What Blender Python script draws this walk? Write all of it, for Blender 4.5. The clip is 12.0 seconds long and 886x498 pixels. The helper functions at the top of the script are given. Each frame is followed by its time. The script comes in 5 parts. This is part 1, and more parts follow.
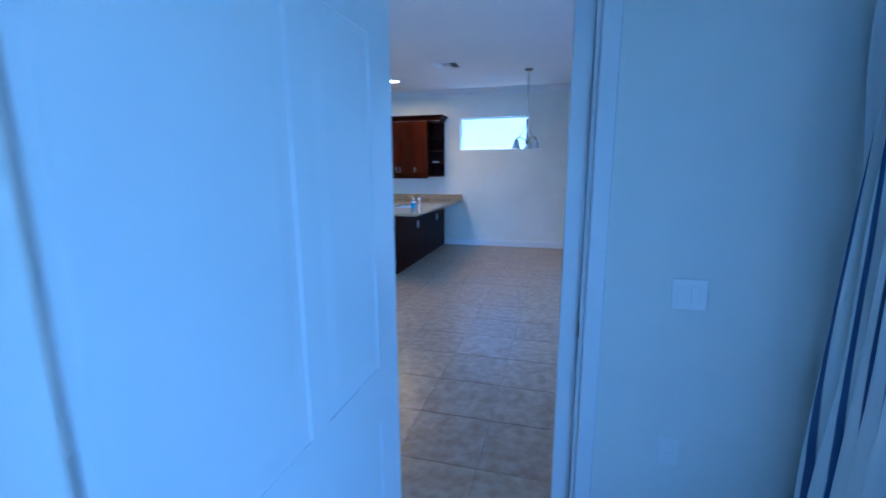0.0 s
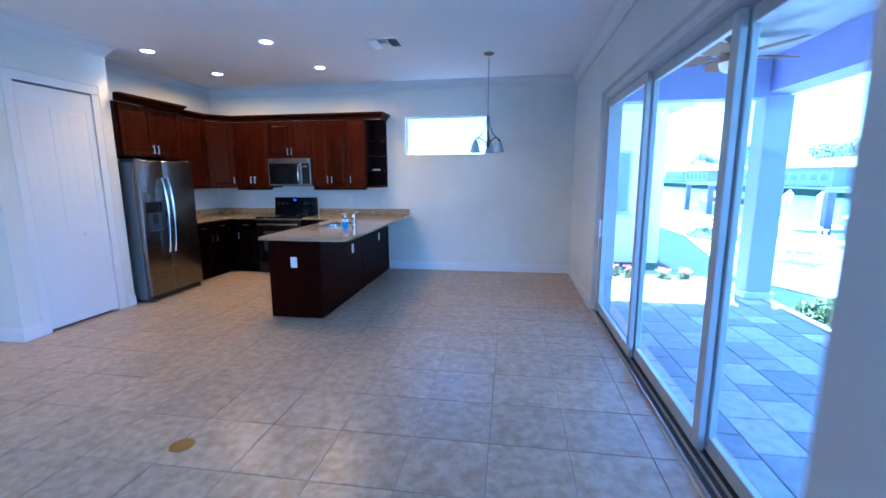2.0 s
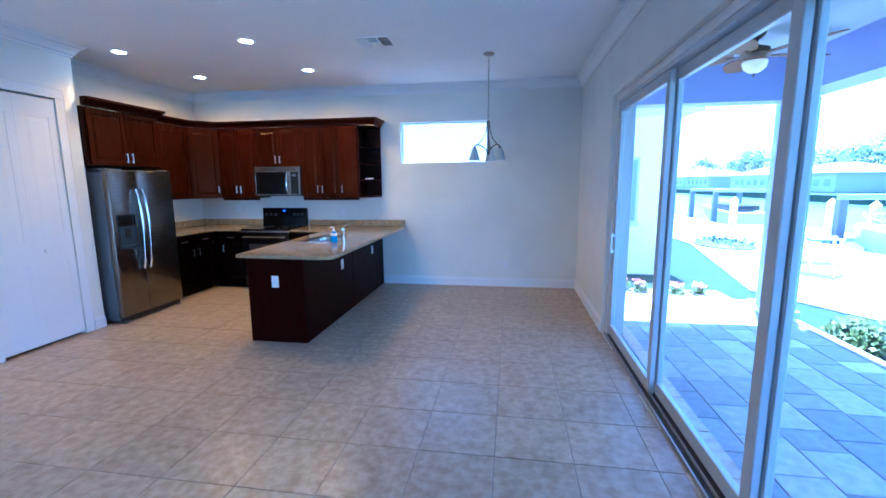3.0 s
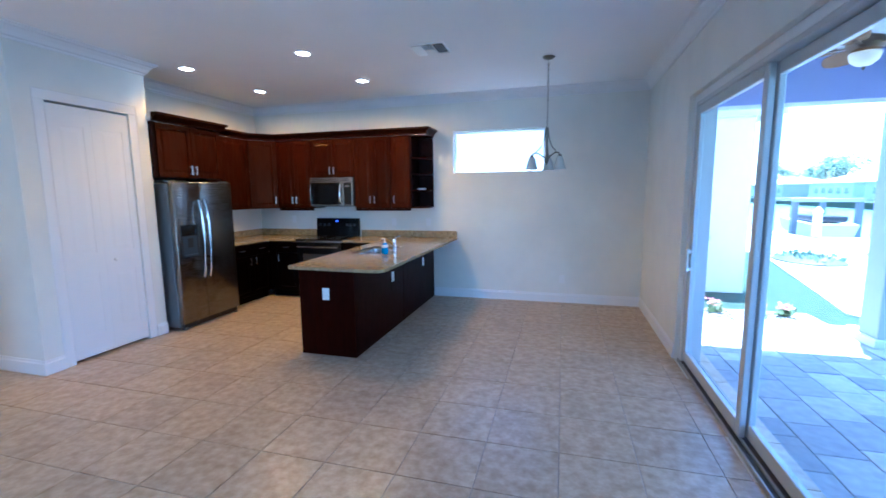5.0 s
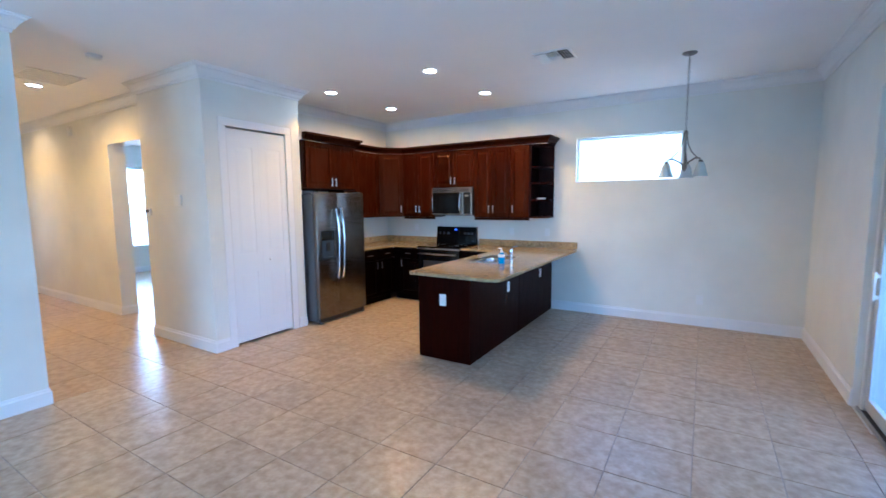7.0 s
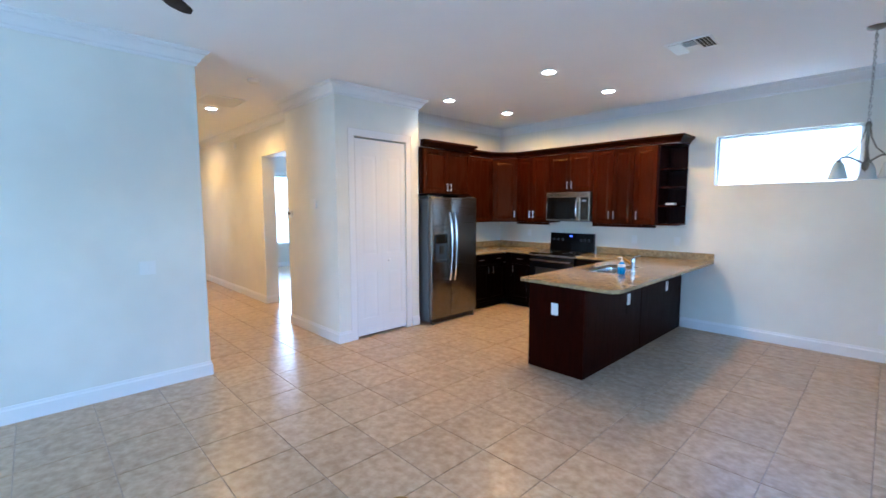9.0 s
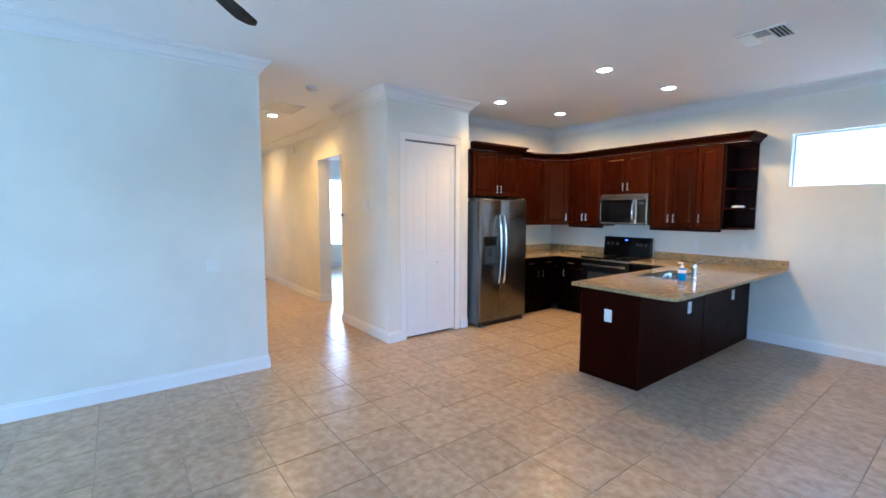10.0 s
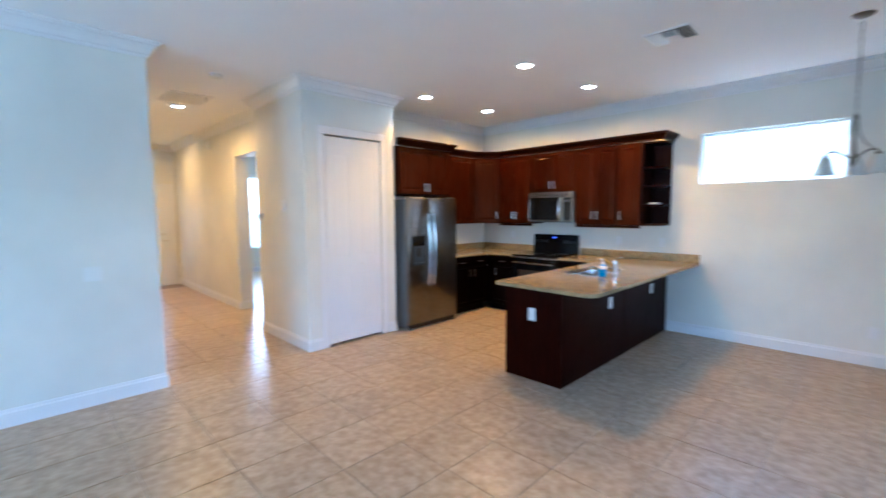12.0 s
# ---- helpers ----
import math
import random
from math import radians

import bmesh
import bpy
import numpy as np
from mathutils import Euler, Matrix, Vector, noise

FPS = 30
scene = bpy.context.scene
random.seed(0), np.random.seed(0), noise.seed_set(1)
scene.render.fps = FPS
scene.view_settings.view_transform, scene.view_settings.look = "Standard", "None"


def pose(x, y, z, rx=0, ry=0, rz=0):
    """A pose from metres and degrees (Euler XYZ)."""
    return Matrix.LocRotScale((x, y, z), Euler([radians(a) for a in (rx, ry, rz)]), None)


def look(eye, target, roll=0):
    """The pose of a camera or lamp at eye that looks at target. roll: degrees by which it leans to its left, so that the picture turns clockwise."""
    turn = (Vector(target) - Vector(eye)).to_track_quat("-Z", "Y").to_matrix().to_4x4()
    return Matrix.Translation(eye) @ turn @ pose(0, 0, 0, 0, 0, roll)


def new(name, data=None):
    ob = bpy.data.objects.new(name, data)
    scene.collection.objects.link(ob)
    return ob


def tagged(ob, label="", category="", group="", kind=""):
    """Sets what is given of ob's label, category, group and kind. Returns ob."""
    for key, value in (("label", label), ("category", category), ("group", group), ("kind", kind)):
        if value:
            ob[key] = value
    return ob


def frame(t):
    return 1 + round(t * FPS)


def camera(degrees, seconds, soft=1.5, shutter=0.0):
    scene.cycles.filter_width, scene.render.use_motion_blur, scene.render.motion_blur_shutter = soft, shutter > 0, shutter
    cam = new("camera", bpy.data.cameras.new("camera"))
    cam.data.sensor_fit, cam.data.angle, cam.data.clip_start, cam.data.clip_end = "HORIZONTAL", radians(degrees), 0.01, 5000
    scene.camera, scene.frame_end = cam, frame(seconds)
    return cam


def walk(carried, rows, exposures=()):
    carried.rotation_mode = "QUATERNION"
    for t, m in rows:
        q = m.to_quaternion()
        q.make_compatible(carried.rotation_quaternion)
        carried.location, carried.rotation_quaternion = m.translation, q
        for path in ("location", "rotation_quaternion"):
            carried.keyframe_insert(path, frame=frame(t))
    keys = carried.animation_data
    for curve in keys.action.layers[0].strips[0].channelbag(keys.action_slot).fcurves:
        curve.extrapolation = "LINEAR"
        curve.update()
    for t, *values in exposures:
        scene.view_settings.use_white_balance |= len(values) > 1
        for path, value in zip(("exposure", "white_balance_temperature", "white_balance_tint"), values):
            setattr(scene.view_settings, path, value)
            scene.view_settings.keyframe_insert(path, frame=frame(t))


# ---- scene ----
cam = camera(91.9, 12.0, 1.5, 0.5)
PATH = [
    (0, (0.484, -0.163, 1.564), (-0.039, 1.731, 1.187), -0.3),
    (0.5, (0.424, 0.181, 1.541), (0.103, 2.121, 1.176), -0.0),
    (1, (0.371, 0.543, 1.558), (0.074, 2.487, 1.194), -0.0),
    (1.5, (0.337, 0.968, 1.530), (0.025, 2.914, 1.190), -0.5),
    (2, (0.213, 1.317, 1.545), (-0.094, 3.265, 1.211), -0.3),
    (2.5, (0.191, 1.568, 1.592), (-0.116, 3.518, 1.269), -0.4),
    (4.3, (0.129, 1.972, 1.572), (-0.233, 3.921, 1.301), -0.7),
    (4.5, (0.111, 1.966, 1.584), (-0.28, 3.909, 1.314), -0.6),
    (5, (0.102, 1.963, 1.602), (-0.433, 3.872, 1.34), -0.6),
    (5.5, (0.105, 1.954, 1.603), (-0.569, 3.821, 1.355), -0.6),
    (6, (0.106, 1.954, 1.611), (-0.69, 3.774, 1.374), -0.6),
    (6.5, (0.102, 1.959, 1.614), (-0.812, 3.723, 1.387), -0.6),
    (7, (0.102, 1.967, 1.608), (-0.93, 3.666, 1.393), -0.5),
    (7.5, (0.09, 1.958, 1.614), (-1.052, 3.587, 1.405), -0.4),
    (9.5, (0.084, 1.998, 1.6), (-1.434, 3.288, 1.418), -0.0),
    (10, (0.079, 1.996, 1.596), (-1.506, 3.203, 1.42), 0.1),
    (10.5, (0.076, 1.999, 1.598), (-1.554, 3.144, 1.424), 0.2),
    (11, (0.055, 2.037, 1.598), (-1.592, 3.159, 1.428), 0.2),
    (11.5, (0.02, 2.142, 1.594), (-1.613, 3.283, 1.419), 0.1),
    (12, (0.074, 2.298, 1.581), (-1.343, 3.698, 1.404), -0.4),
]
EXPOSURES = (
    (0.0, 2.5, 3700, 10),
    (1.0, 2.52, 3750, 11),
    (1.5, 2.72, 3850, 12),
    (2.5, 2.88, 3800, 12),
    (4.5, 2.84, 4050, 10),
    (6.5, 3.12, 4300, 8),
    (7.5, 3.18, 4380, 9),
    (9.5, 3.16, 4600, 8),
    (12.0, 3.2, 4650, 8),
)

walk(cam, [(t, look(eye, target, roll)) for t, eye, target, roll in PATH], EXPOSURES)


# ---- world, sun, exposure ----
world = bpy.data.worlds.new("world")
scene.world = world
world.use_nodes = True
wn = world.node_tree
sky = wn.nodes.new("ShaderNodeTexSky")
sky.sky_type = "NISHITA"
sky.sun_disc = False
TO_SUN = Vector((0.09, 0.20, 1.0)).normalized()
sky.sun_elevation = math.asin(TO_SUN.z)
sky.sun_rotation = math.atan2(TO_SUN.x, TO_SUN.y)
background = wn.nodes["Background"]
wn.links.new(sky.outputs[0], background.inputs[0])
background.inputs[1].default_value = 0.15
sun_data = bpy.data.lights.new("sun", "SUN")
sun_data.energy, sun_data.angle, sun_data.color = 5.0, radians(0.5), (1.0, 0.96, 0.9)
sun = new("sun", sun_data)
sun.matrix_world = look(TO_SUN * 30, (0, 0, 0))


def spot_lamp(x, y, z, watts, size=135.0, blend=0.5):
    """A recessed downlight's bulb: a wide warm spot that points down."""
    d = bpy.data.lights.new("downlight_bulb", "SPOT")
    d.energy, d.color, d.spot_size, d.spot_blend, d.shadow_soft_size = watts, (1.0, 0.46, 0.075), radians(size), blend, 0.06
    ob = new("downlight_bulb", d)
    ob.matrix_world = look((x, y, z), (x, y + 0.001, 0))
    return ob


def window_lamp(eye, target, w, h, watts, color=(0.8, 0.9, 1.0)):
    """An area lamp standing in for the sky's light at a window opening."""
    d = bpy.data.lights.new("daylight_fill", "AREA")
    d.shape, d.size, d.size_y, d.energy, d.color = "RECTANGLE", w, h, watts, color
    ob = new("daylight_fill", d)
    ob.matrix_world = look(eye, target)
    return ob


DOWNLIGHTS = ((-2.49, 6.00), (-2.40, 7.17), (-4.05, 6.08), (-4.00, 7.25), (-6.69, 3.94), (-9.55, 4.09))
CEIL = 3.02
for lx, ly in DOWNLIGHTS:
    spot_lamp(lx, ly, CEIL - 0.01, (11 if ly == 6.08 else 18) if lx > -5 else (33 if lx > -8 else 17), 120.0 if ly == 6.08 else 168.0, 0.5 if lx > -5 else 1.0)
# bedroom's glass door and the side room's window, which the walk never faces
window_lamp((1.62, -1.1, 1.15), (1.0, 1.2, 1.25), 2.0, 2.0, 1.35, (0.46, 0.66, 1.0))
window_lamp((-11.53, 6.775, 1.58), (-9.0, 6.5, 1.4), 0.96, 1.74, 12, (0.85, 0.93, 1.0))
# added fill lamp at an invented south window, tipped up to brighten the ceiling
window_lamp((-2.5, -2.5, 1.2), (-1.4, 0.6, 3.5), 2.6, 2.0, 12.0, (0.66, 0.86, 1.0))


# ---- materials ----
def material(name, color=(0.8, 0.8, 0.8), rough=0.5, metal=0.0, spec=0.5):
    m = bpy.data.materials.new(name)
    m.use_nodes = True
    b = m.node_tree.nodes["Principled BSDF"]
    b.inputs["Base Color"].default_value = (*color, 1)
    b.inputs["Roughness"].default_value = rough
    b.inputs["Metallic"].default_value = metal
    b.inputs["Specular IOR Level"].default_value = spec
    return m


def node(m, kind, **values):
    n = m.node_tree.nodes.new(kind)
    for k, v in values.items():
        n.inputs[k.replace("_", " ")].default_value = v
    return n


def join(m, a, b):
    m.node_tree.links.new(a, b)


def coords(m, scale=(1, 1, 1), shift=False, space="Object"):
    """Coordinates in metres, stretched by scale; shift: moved by each object's own random number."""
    tc = m.node_tree.nodes.new("ShaderNodeTexCoord")
    mp = m.node_tree.nodes.new("ShaderNodeMapping")
    mp.inputs["Scale"].default_value = scale
    join(m, tc.outputs[space], mp.inputs["Vector"])
    if shift:
        info = m.node_tree.nodes.new("ShaderNodeObjectInfo")
        mul = m.node_tree.nodes.new("ShaderNodeVectorMath")
        mul.operation = "SCALE"
        mul.inputs[0].default_value = (37.0, 23.0, 11.0)
        join(m, info.outputs["Random"], mul.inputs["Scale"])
        join(m, mul.outputs[0], mp.inputs["Location"])
    return mp.outputs[0]


def ramp(m, fac, stops):
    r = m.node_tree.nodes.new("ShaderNodeValToRGB")
    e = r.color_ramp.elements
    while len(e) < len(stops):
        e.new(0.5)
    for el, (p, c) in zip(e, stops):
        el.position, el.color = p, (*c, 1)
    join(m, fac, r.inputs[0])
    return r.outputs[0]


def noise_tex(m, vec, scale, detail=4.0, rough=0.55):
    n = node(m, "ShaderNodeTexNoise", Scale=scale, Detail=detail, Roughness=rough)
    join(m, vec, n.inputs["Vector"])
    return n.outputs["Fac"]


def bump(m, height, strength, distance=0.01):
    b = node(m, "ShaderNodeBump", Strength=strength, Distance=distance)
    join(m, height, b.inputs["Height"])
    join(m, b.outputs[0], m.node_tree.nodes["Principled BSDF"].inputs["Normal"])


def base(m):
    return m.node_tree.nodes["Principled BSDF"].inputs["Base Color"]


def roughness(m):
    return m.node_tree.nodes["Principled BSDF"].inputs["Roughness"]


def mix(m, fac, a, b, mode="MIX"):
    n = m.node_tree.nodes.new("ShaderNodeMix")
    n.data_type, n.blend_type = "RGBA", mode
    for sock, v in ((n.inputs[0], fac), (n.inputs[6], a), (n.inputs[7], b)):
        if hasattr(v, "is_linked"):
            join(m, v, sock)
        else:
            sock.default_value = v if isinstance(v, float) else (*v, 1)
    return n.outputs[2]


def painted(name, color, rough, grain=0.15, var=0.05):
    """Rolled wall paint with faint blotches and an orange-peel relief."""
    m = material(name, color, rough)
    v = coords(m, space="Object")
    big = noise_tex(m, v, 1.3, 3)
    lo = tuple(c * (1 - var) for c in color)
    hi = tuple(min(1.0, c * (1 + var)) for c in color)
    join(m, ramp(m, big, ((0.35, lo), (0.65, hi))), base(m))
    bump(m, noise_tex(m, v, 160, 3), grain, 0.002)
    return m


def wooden(name, dark, mid, light, rough=0.35, axis="z"):
    m = material(name, mid, rough, 0.0, 0.05)
    sc = {"z": (14, 14, 1.2), "x": (1.2, 14, 14), "y": (14, 1.2, 14)}[axis]
    v = coords(m, sc, shift=True)
    g = noise_tex(m, v, 2.2, 8, 0.65)
    blot = noise_tex(m, coords(m, shift=True), 2.5, 3)
    c1 = ramp(m, g, ((0.25, dark), (0.52, mid), (0.8, light)))
    c2 = ramp(m, blot, ((0.3, (0.8, 0.8, 0.8)), (0.7, (1.12, 1.08, 1.05))))
    c3 = ramp(m, m.node_tree.nodes.new("ShaderNodeObjectInfo").outputs["Random"], ((0.0, (0.72, 0.70, 0.68)), (1.0, (1.25, 1.28, 1.3))))
    join(m, mix(m, 1.0, mix(m, 1.0, c1, c2, "MULTIPLY"), c3, "MULTIPLY"), base(m))
    join(m, ramp(m, g, ((0.3, (rough + 0.12,) * 3), (0.7, (rough - 0.05,) * 3))), roughness(m))
    bump(m, g, 0.06, 0.002)
    return m


WALL = painted("wall_paint", (0.74, 0.743, 0.695), 0.55)
CEILING = painted("ceiling_paint", (0.89, 0.895, 0.90), 0.8, 0.35, 0.012)
TRIM = painted("trim_paint", (0.78, 0.79, 0.80), 0.32, 0.04, 0.02)
DOORPAINT = painted("door_paint", (0.77, 0.79, 0.81), 0.35, 0.05, 0.02)
CHERRY = wooden("cherry_stained_wood", (0.012, 0.0017, 0.0002), (0.028, 0.0046, 0.0003), (0.050, 0.0098, 0.0006), 0.24)
CHERRYX = wooden("cherry_moulding", (0.006, 0.0015, 0.0007), (0.014, 0.003, 0.001), (0.024, 0.005, 0.002), 0.3, "x")
PANELWOOD = wooden("dark_cherry_panel", (0.0065, 0.0007, 0.0003), (0.0130, 0.0014, 0.0005), (0.0215, 0.0026, 0.0009), 0.3)
PANELWOOD.node_tree.nodes["Principled BSDF"].inputs["Specular IOR Level"].default_value = 0.03
CHERRY.node_tree.nodes["Principled BSDF"].inputs["Specular IOR Level"].default_value = 0.13
CHERRY.node_tree.nodes["Principled BSDF"].inputs["Specular Tint"].default_value = (1.0, 0.52, 0.26, 1)
# cabinet wood taken to near-black: the shade below the worktop is in the colour
SHADED_BASE = wooden("shaded_base_front", (0.0012, 0.0004, 0.0003), (0.0024, 0.0006, 0.0004), (0.004, 0.001, 0.0006), 0.35)
CARCASS = wooden("dark_cabinet_body", (0.008, 0.002, 0.0015), (0.014, 0.004, 0.003), (0.022, 0.006, 0.004), 0.4)
CHROME = material("chrome", (0.75, 0.76, 0.78), 0.12, 1.0)
NICKEL = material("brushed_nickel", (0.62, 0.60, 0.57), 0.3, 1.0)
ANTIQUE = material("antique_nickel", (0.20, 0.19, 0.17), 0.32, 0.9)
BLACK = material("black_enamel", (0.004, 0.004, 0.005), 0.10, 0.0, 0.3)
NICHE = material("dispenser_niche", (0.03, 0.045, 0.06), 0.4)
BLACKMAT = material("black_plastic", (0.012, 0.012, 0.013), 0.45)
GREY = material("grey_appliance_side", (0.16, 0.165, 0.17), 0.45, 0.3)
WHITEP = material("white_plastic", (0.78, 0.79, 0.78), 0.35)
ENAMEL = material("white_enamel", (0.91, 0.92, 0.92), 0.4)
RUBBER = material("dark_track", (0.06, 0.06, 0.065), 0.6)
ALU = material("white_aluminium", (0.55, 0.57, 0.58), 0.38)
TRACK = material("aluminium_track", (0.42, 0.42, 0.40), 0.38, 0.7)
BRASS = material("brass", (0.27, 0.175, 0.03), 0.4, 0.55)
BLUESOAP = material("blue_soap", (0.03, 0.28, 0.62), 0.2)
BULB = material("lamp_glow")
BULB.node_tree.nodes["Principled BSDF"].inputs["Emission Color"].default_value = (1.0, 0.86, 0.66, 1)
BULB.node_tree.nodes["Principled BSDF"].inputs["Emission Strength"].default_value = 9.0
CLOCK = material("clock_digits")
CLOCK.node_tree.nodes["Principled BSDF"].inputs["Emission Color"].default_value = (0.05, 0.10, 1.0, 1)
CLOCK.node_tree.nodes["Principled BSDF"].inputs["Emission Strength"].default_value = 0.5


def brushed(name, color, rough):
    m = material(name, color, rough, 1.0)
    g = noise_tex(m, coords(m, (2, 2, 260)), 3.0, 4)
    join(m, ramp(m, g, ((0.3, (rough - 0.03,) * 3), (0.7, (rough + 0.04,) * 3))), roughness(m))
    smudge = noise_tex(m, coords(m), 3.0, 4)
    join(m, ramp(m, smudge, ((0.35, tuple(c * 0.85 for c in color)), (0.7, color))), base(m))
    return m


STEEL = brushed("stainless_steel", (0.36, 0.32, 0.27), 0.27)
BOWL = brushed("bright_sink_steel", (0.62, 0.61, 0.58), 0.2)
DARKSTEEL = brushed("dark_stainless_steel", (0.215, 0.195, 0.168), 0.27)


def granite_material():
    m = material("beige_granite", (0.5, 0.4, 0.28), 0.13)
    v = coords(m)
    a = noise_tex(m, v, 46, 6, 0.7)
    b = noise_tex(m, v, 15, 5, 0.6)
    vo = node(m, "ShaderNodeTexVoronoi", Scale=130.0)
    join(m, v, vo.inputs["Vector"])
    c1 = ramp(m, a, ((0.30, (0.18, 0.138, 0.070)), (0.45, (0.33, 0.262, 0.138)), (0.60, (0.42, 0.345, 0.195)), (0.78, (0.53, 0.47, 0.32))))
    c2 = ramp(m, b, ((0.35, (0.75, 0.72, 0.70)), (0.65, (1.1, 1.02, 0.9))))
    c3 = ramp(m, vo.outputs["Color"], ((0.12, (0.35, 0.32, 0.30)), (0.22, (1, 1, 1)), (0.85, (1, 1, 1)), (0.95, (1.3, 1.28, 1.2))))
    join(m, mix(m, 0.6, mix(m, 1.0, c1, c2, "MULTIPLY"), c3, "MULTIPLY"), base(m))
    return m


GRANITE = granite_material()


def tile_material():
    m = material("beige_ceramic_tile", (0.45, 0.37, 0.30), 0.30, 0.0, 0.36)
    v = coords(m, shift=True)
    a = noise_tex(m, v, 15, 4, 0.58)
    b = noise_tex(m, v, 5.0, 3, 0.5)
    info = m.node_tree.nodes.new("ShaderNodeObjectInfo")
    c1 = ramp(m, a, ((0.32, (0.355, 0.262, 0.160)), (0.5, (0.445, 0.345, 0.228)), (0.68, (0.530, 0.432, 0.305))))
    c2 = ramp(m, b, ((0.3, (0.95, 0.94, 0.93)), (0.7, (1.03, 1.02, 1.01))))
    c3 = ramp(m, info.outputs["Random"], ((0.0, (0.94, 0.94, 0.95)), (1.0, (1.05, 1.04, 1.02))))
    join(m, mix(m, 1.0, mix(m, 1.0, c1, c2, "MULTIPLY"), c3, "MULTIPLY"), base(m))
    return m


TILE = tile_material()
GROUT = painted("grout", (0.35, 0.295, 0.24), 0.85, 0.5, 0.15)


def varied(name, stops, rough, scale, shift=True, bumpy=0.3, spread=None):
    """A mottled surface: colours along a noise, shifted by each object's random number, with relief."""
    m = material(name, stops[0][1], rough)
    v = coords(m, shift=shift)
    a = noise_tex(m, v, scale, 6, 0.6)
    c = ramp(m, a, stops)
    if spread:
        info = m.node_tree.nodes.new("ShaderNodeObjectInfo")
        c = mix(m, 1.0, c, ramp(m, info.outputs["Random"], spread), "MULTIPLY")
    join(m, c, base(m))
    if bumpy:
        bump(m, noise_tex(m, v, scale * 4, 4), bumpy, 0.005)
    return m


PAVER = varied("grey_paver", ((0.3, (0.27, 0.27, 0.275)), (0.7, (0.40, 0.395, 0.39))), 0.8, 14, spread=((0.0, (0.78, 0.80, 0.84)), (0.65, (1, 1, 1)), (1.0, (1.5, 1.46, 1.4))))
SAND = varied("paver_sand", ((0.3, (0.16, 0.155, 0.15)), (0.7, (0.24, 0.235, 0.22))), 0.95, 30, False)
STUCCO = varied("white_stucco", ((0.3, (0.62, 0.63, 0.64)), (0.7, (0.72, 0.73, 0.73))), 0.85, 20, False, 0.6)
LAVENDER = varied("lavender_stucco", ((0.3, (0.38, 0.38, 0.66)), (0.7, (0.43, 0.43, 0.72))), 0.8, 12, False, 0.4)
AQUA = varied("pale_aqua_stucco", ((0.3, (0.91, 0.80, 0.65)), (0.7, (0.95, 0.86, 0.71))), 0.85, 10, False, 0.5)
GRASS = varied("lawn_ground", ((0.3, (0.014, 0.030, 0.012)), (0.7, (0.030, 0.054, 0.022))), 0.9, 3, False, 0.6)
LEAF = varied("hedge_leaf", ((0.3, (0.08, 0.12, 0.03)), (0.7, (0.20, 0.24, 0.07))), 0.5, 6, False, 0)
DARKLEAF = varied("far_leaf", ((0.3, (0.06, 0.11, 0.06)), (0.7, (0.10, 0.15, 0.08))), 0.6, 0.6, False, 0)
CONCRETE = varied("pale_concrete", ((0.3, (0.46, 0.45, 0.42)), (0.7, (0.58, 0.57, 0.54))), 0.85, 4, False, 0.4)
PEBBLE = varied("river_pebbles", ((0.3, (0.16, 0.14, 0.13)), (0.7, (0.42, 0.38, 0.35))), 0.7, 30, True, 0.2)
# the blue-grey base colour carries the sky's reflection in outdoor windows
SKYPANE = material("sky_reflection_pane", (0.30, 0.37, 0.42), 0.12, 0.4)
FLOWER = material("pink_petals", (0.75, 0.25, 0.22), 0.6)
ROOFING = varied("grey_shingles", ((0.3, (0.34, 0.33, 0.32)), (0.7, (0.46, 0.45, 0.44))), 0.85, 2, False, 0.5)
WATER = material("canal_water", (0.12, 0.17, 0.17), 0.22)
bump(WATER, noise_tex(WATER, coords(WATER), 1.6, 4), 0.35, 0.08)
BLADE = wooden("dark_walnut_blade", (0.012, 0.008, 0.006), (0.022, 0.014, 0.010), (0.035, 0.022, 0.015), 0.4, "x")
BLADETAN = wooden("tan_fan_blade", (0.16, 0.09, 0.045), (0.24, 0.14, 0.075), (0.32, 0.20, 0.11), 0.5, "x")
BRONZE = material("aged_bronze", (0.16, 0.10, 0.06), 0.35, 0.8)


def glass_material(name, tint=(0.96, 0.98, 0.98)):
    m = bpy.data.materials.new(name)
    m.use_nodes = True
    t = m.node_tree
    t.nodes.remove(t.nodes["Principled BSDF"])
    clear, gloss, fr, mx = (t.nodes.new(k) for k in ("ShaderNodeBsdfTransparent", "ShaderNodeBsdfGlossy", "ShaderNodeLayerWeight", "ShaderNodeMixShader"))
    steep, scaled = t.nodes.new("ShaderNodeMath"), t.nodes.new("ShaderNodeMath")
    steep.operation, scaled.operation = "POWER", "MULTIPLY_ADD"
    steep.inputs[1].default_value = 5.0
    scaled.inputs[1].default_value, scaled.inputs[2].default_value = 0.5, 0.02
    clear.inputs[0].default_value = (*tint, 1)
    gloss.inputs["Roughness"].default_value = 0.0
    fr.inputs["Blend"].default_value = 0.5
    t.links.new(fr.outputs["Facing"], steep.inputs[0])
    t.links.new(steep.outputs[0], scaled.inputs[0])
    t.links.new(scaled.outputs[0], mx.inputs[0])
    t.links.new(clear.outputs[0], mx.inputs[1])
    t.links.new(gloss.outputs[0], mx.inputs[2])
    t.links.new(mx.outputs[0], t.nodes["Material Output"].inputs[0])
    return m


